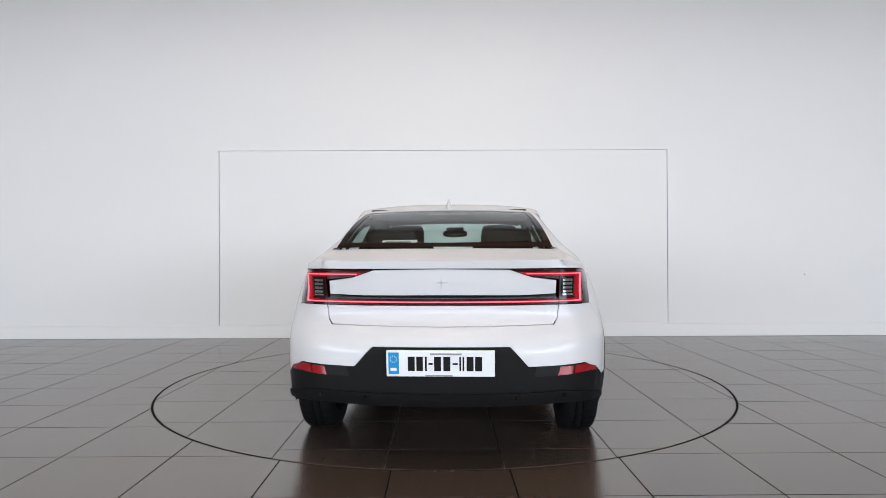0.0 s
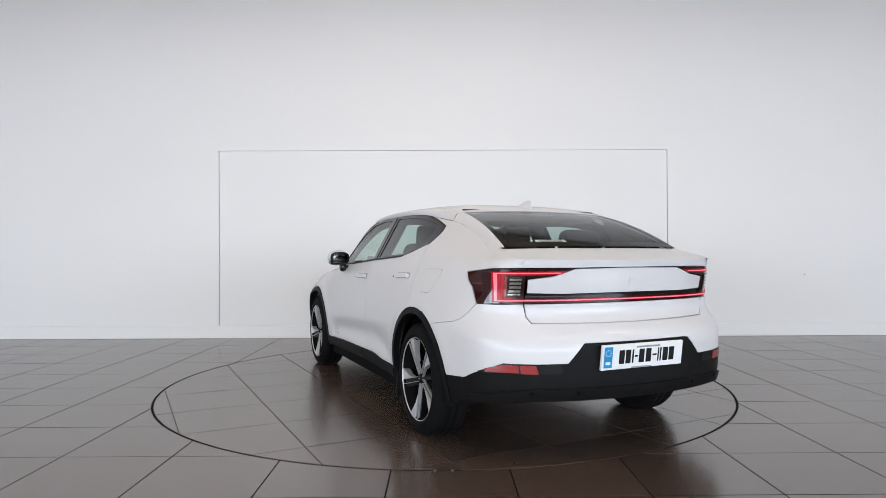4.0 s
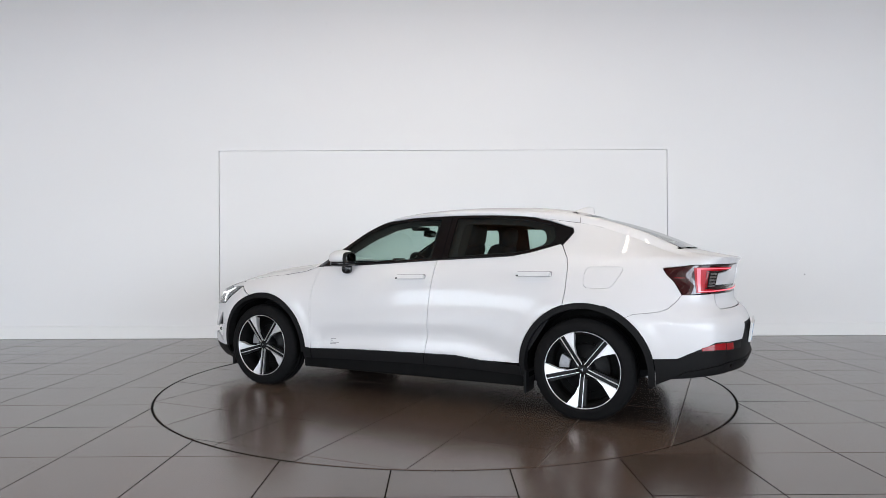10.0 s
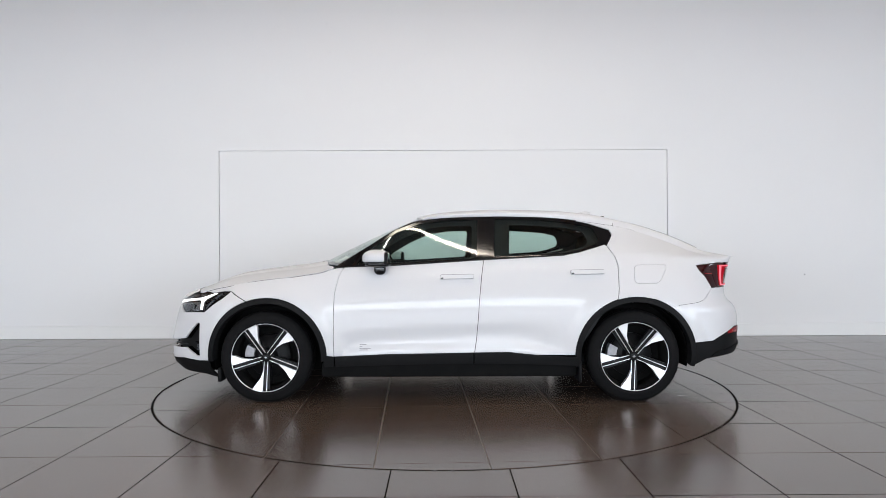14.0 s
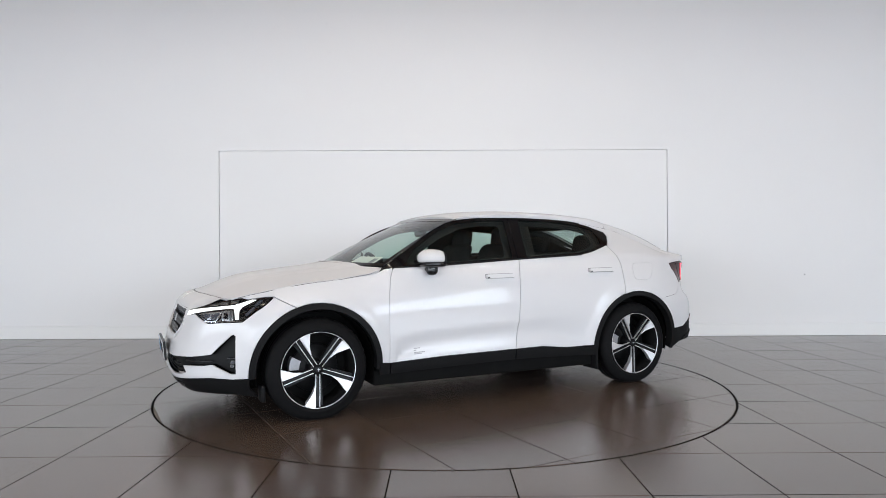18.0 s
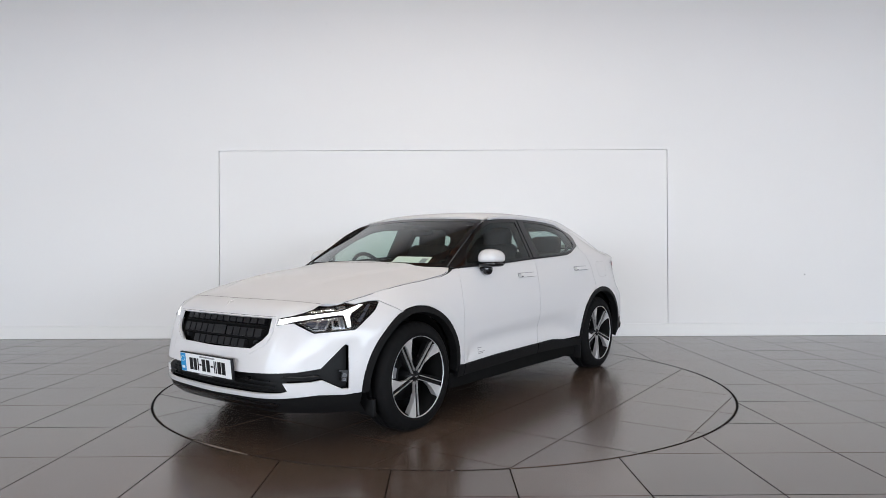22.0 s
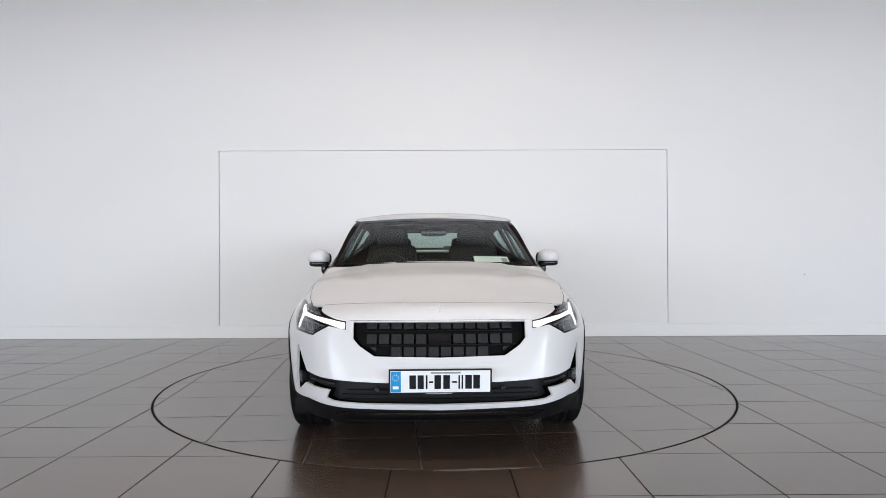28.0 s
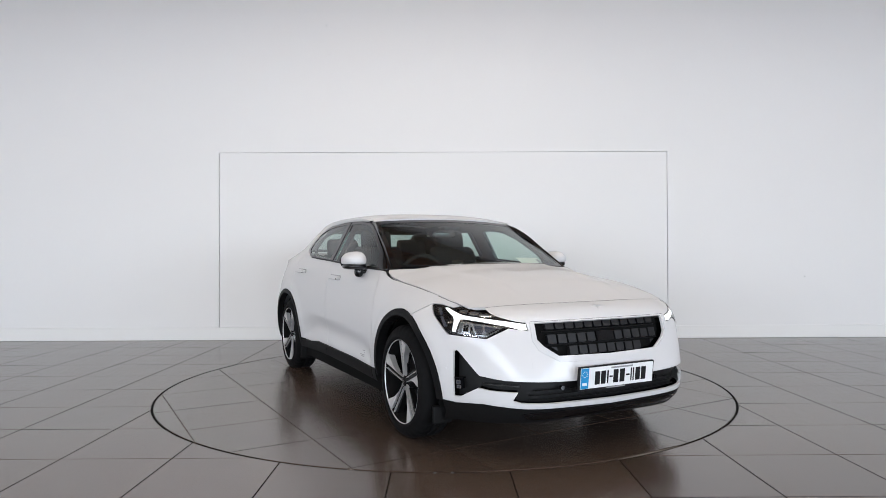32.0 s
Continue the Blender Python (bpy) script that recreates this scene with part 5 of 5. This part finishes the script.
part("steering_hub", bm, M["trim"], wheel_ring)
# mirror and camera housing at the top of the windscreen
bm = ellipsoid(nbm(), (0.22, 0.0, 1.275), (0.02, 0.11, 0.032), 3)
cabin_part("rear_view_mirror", bm, M["gloss"], "dark rear-view mirror")
bm = nbm()
box(bm, 0.26, 0.37, -0.08, 0.08, 1.305, 1.335, 0.012)
cabin_part("camera_housing", bm, M["trim"])
# papers behind the glass
patch("windscreen_paper", lambda s, t: Vector(screen(0.70 + 0.185 * s, 0.05 + 0.15 * t)) - Vector((0.03, 0, 0.02)), 4, 2, M["paper"], car, label="white paper behind the windscreen")
patch("paper_seal", lambda s, t: Vector(screen(0.845 + 0.03 * s, 0.075 + 0.09 * t)) - Vector((0.027, 0, 0.017)), 2, 2, M["grey_ink"], car)
patch("window_sticker", lambda s, t: Vector(rear_screen(0.80 - 0.17 * s, 0.06 + 0.09 * t)) - Vector((-0.01, 0, 0.008)), 4, 2, M["paper"], car, label="pale sticker in the rear window")
patch("sticker_bar", lambda s, t: Vector(rear_screen(0.78 - 0.12 * s, 0.085 + 0.035 * t)) - Vector((-0.008, 0, 0.004)), 4, 1, M["grey_ink"], car)
patch("brake_light", lambda s, t: Vector(rear_screen(0.38 + 0.24 * s, 0.885 + 0.04 * t)) - Vector((-0.012, 0, 0.012)), 4, 1, M["chrome"], car, label="high brake light strip, unlit")
# headliner, door cards and pillars inside
patch("headliner", lambda s, t: (lambda x, y: Vector((x, y, lid(x, y)[2] - 0.03)))(0.24 - 1.3 * s, 0.56 * (2 * t - 1)), 16, 10, M["headliner"], car, label="charcoal roof lining")
for sgn in (1, -1):
    for nm, poly, off in (("door_card", S((0.86, 0.35), (0.84, 0.95), (0.79, 1.0), (0.0, 1.035), (-0.9, 1.083), (-1.2, 1.14), (-1.24, 0.8), (-0.95, 0.36)), -0.035), ("inner_quarter", S((-1.13, 1.16), (-1.13, 1.32), (-1.4, 1.28), (-1.9, 1.11), (-1.9, 0.9), (-1.25, 0.8)), -0.03), ("inner_pillar", S((-0.17, 1.04), (-0.46, 1.06), (-0.48, 1.38), (-0.19, 1.38)), -0.05)):
        p_, f_, n_ = sheet(poly, skin, step=0.06, rim=0.0, gap=0, off=off)
        link(nm, to_mesh(nm, p_, f_, n_, sgn < 0), M["matt_black" if nm == "inner_pillar" else "trim"], car)

# ---------------------------------------------------------------- turntable and floor tiles


def tile_mesh(name, x0, x1, y0, y1, keep, depth=0.01, gap=0.0036):
    """A tile cut by the turntable's edge: keep 1 outside, -1 inside the ring."""
    sq = densify([(x0 + gap, y0 + gap), (x1 - gap, y0 + gap), (x1 - gap, y1 - gap), (x0 + gap, y1 - gap)], 0.7)
    r = RING + 0.014 if keep > 0 else RING - 0.004
    ring = [(r * math.cos(2 * math.pi * k / 300), r * math.sin(2 * math.pi * k / 300)) for k in range(300)]
    vs, es = list(sq), [(i, (i + 1) % len(sq)) for i in range(len(sq))]
    cross = min(math.hypot(*p) for p in sq) < r < max(math.hypot(*p) for p in sq) or any(x0 < p[0] < x1 and y0 < p[1] < y1 for p in ring)
    if cross:
        k = len(vs)
        vs += ring
        es += [(k + i, k + (i + 1) % 300) for i in range(300)]
    res = delaunay_2d_cdt([Vector(v) for v in vs], es, [], 0, 1e-6)
    faces = []
    for f in res[2]:
        c = sum((res[0][i] for i in f), Vector((0, 0))) / 3
        if inside(c, sq) and (c.length - r) * keep > 0:
            faces.append(tuple(f))
    if not faces:
        return None
    use = sorted({i for f in faces for i in f})
    mp = {o: i for i, o in enumerate(use)}
    pos = [(res[0][i].x, res[0][i].y, 0) for i in use]
    fs = []
    for f in faces:
        a, b, c = (Vector(pos[mp[i]]) for i in f)
        g = tuple(mp[i] for i in f)
        fs.append(g if (b - a).cross(c - a).z > 0 else g[::-1])
    cnt = {}
    for f in fs:
        for i in range(3):
            k = (f[i], f[(i + 1) % 3])
            cnt[frozenset(k)] = None if frozenset(k) in cnt else k
    for a, b in [k for k in cnt.values() if k]:
        n = len(pos)
        pa, pb = pos[a], pos[b]
        pos += [pa, pb, (pb[0], pb[1], -depth), (pa[0], pa[1], -depth)]
        fs.append((n + 1, n, n + 3, n + 2))
    me = bpy.data.meshes.new(name)
    me.from_pydata(pos, [], fs)
    me.materials.append(M["tile"])
    return me


b = nbm()
box(b, -HALF_X, HALF_X, BACK_Y, WALL_Y, -0.3, -0.02)
floor = structure("floor", b, M["grout"], "brown stone-look tiled floor with dark joints")
ring_in = RING + 0.006
me = bpy.data.meshes.new("grout")
n = 160
me.from_pydata([((r * math.cos(2 * math.pi * k / n)), (r * math.sin(2 * math.pi * k / n)), -0.005) for r in (ring_in, 2.9) for k in range(n)], [], [(k, n + k, n + (k + 1) % n, (k + 1) % n) for k in range(n)])
link("grout", me, M["grout"], floor)
b = revolve([(RING - 0.002, -0.02), (RING - 0.002, -0.004), (RING + 0.010, -0.004), (RING + 0.010, -0.0005), (RING + 0.013, -0.0005), (RING + 0.013, -0.02)], 240)
bmesh.ops.rotate(b, verts=b.verts, cent=(0, 0, 0), matrix=Matrix.Rotation(radians(90), 3, "X"))
part("edge_ring", b, M["void"], floor, "dark groove with a thin steel edge round the turntable", False)

for a in (-89.4, -91.6, -41.0, -140.0):
    b = nbm()
    bmesh.ops.create_cone(b, cap_ends=True, segments=12, radius1=0.009, radius2=0.007, depth=0.004, matrix=Matrix.Translation(((RING + 0.010) * math.cos(radians(a)), (RING + 0.010) * math.sin(radians(a)), 0.001)))
    part("screw", b, M["brake"], floor, "", False)

table_disc = new("turntable")
tagged(table_disc, "round motor turntable tiled in brown like the floor", "turntable")
b = nbm()
bmesh.ops.create_cone(b, cap_ends=True, segments=160, radius1=RING - 0.003, radius2=RING - 0.003, depth=0.014, matrix=Matrix.Translation((0, 0, -0.012)))
part("deck", b, M["pale_grout"], table_disc, "", False)

rest = []
for i in range(-16, 17):
    for j in range(-7, 9):
        x0, y0 = TILE_X + i * TILE, TILE_Y + j * TILE
        x1, y1 = min(x0 + TILE, HALF_X), min(y0 + TILE, WALL_Y - 0.018)
        x0 = max(x0, -HALF_X)
        if x1 - x0 < 0.02 or y1 - y0 < 0.02:
            continue
        far = max(math.hypot(a, c) for a in (x0, x1) for c in (y0, y1))
        depth = y1 + 5.595
        if far > RING - 0.003:
            me = tile_mesh("tile", x0, x1, y0, y1, 1)
            if me:
                if y1 > -3.0 and abs((x0 + x1) / 2) < 0.72 * depth + 0.7:
                    ob = new("tile", me)
                    ob.parent = floor
                else:
                    rest.append(me)
# the turntable's own tiles: a grid a little off the floor's
DECK_X, DECK_Y, DECK_W, DECK_L = -0.320, -1.950, 0.622, 0.605
for i in range(-5, 6):
    for j in range(-2, 8):
        x0, y0 = DECK_X + i * DECK_W, DECK_Y + j * DECK_L
        x1, y1 = x0 + DECK_W, y0 + DECK_L
        if math.hypot(min(max(0, x0), x1), min(max(0, y0), y1)) < RING - 0.02:
            me = tile_mesh("tile", x0, x1, y0, y1, -1, gap=0.0032)
            if me:
                ob = new("tile", me)
                ob.parent = table_disc
# a shiny scuff and two dark specks on its tiles
for nm, x, y, a, outline, mat in (
    ("scuff", -0.722, -1.795, 78, [(-0.045, 0.0), (-0.02, -0.011), (0.02, -0.018), (0.04, -0.006), (0.036, 0.014), (0.0, 0.010)], "lens"),
    ("speck", -0.473, -2.063, 10, [(-0.012, 0.0), (0.0, -0.009), (0.013, -0.002), (0.004, 0.010)], "ink"),
    ("speck", -0.66, -2.13, 60, [(-0.014, 0.0), (0.0, -0.006), (0.015, 0.002), (0.0, 0.007)], "ink"),
):
    b = nbm()
    rot = Matrix.Rotation(radians(a), 2)
    low = [b.verts.new((x + (rot @ Vector(q)).x, y + (rot @ Vector(q)).y, 0.0002)) for q in outline]
    top_face = b.faces.new(low)
    r = bmesh.ops.extrude_face_region(b, geom=[top_face])
    bmesh.ops.translate(b, verts=[v for v in r["geom"] if isinstance(v, bmesh.types.BMVert)], vec=(0, 0, 0.001))
    bmesh.ops.recalc_face_normals(b, faces=b.faces)
    part(nm, b, M[mat], table_disc, "", False)
b = nbm()
for me in rest:
    b.from_mesh(me)
ob = part("outer_tiles", b, M["tile"], floor, "", False)
ob["kind"] = "stuff"
b = nbm()
box(b, -HALF_X, HALF_X, BACK_Y, TILE_Y - 7 * TILE, -0.02, 0)
part("far_tiles", b, M["tile"], floor, "", False)


def motions():
    times = [0, 3, 6, 9, 12, 15, 18, 21, 24, 27, 28.5, 30, 32]
    walk(car, [(t, pose(0, 0, 0, 0, 0, heading(t)) @ pose(-0.039, -0.092, 0)) for t in times])
    walk(table_disc, [(t, pose(0, 0, 0, 0, 0, heading(t) - 87.185)) for t in times])


motions()
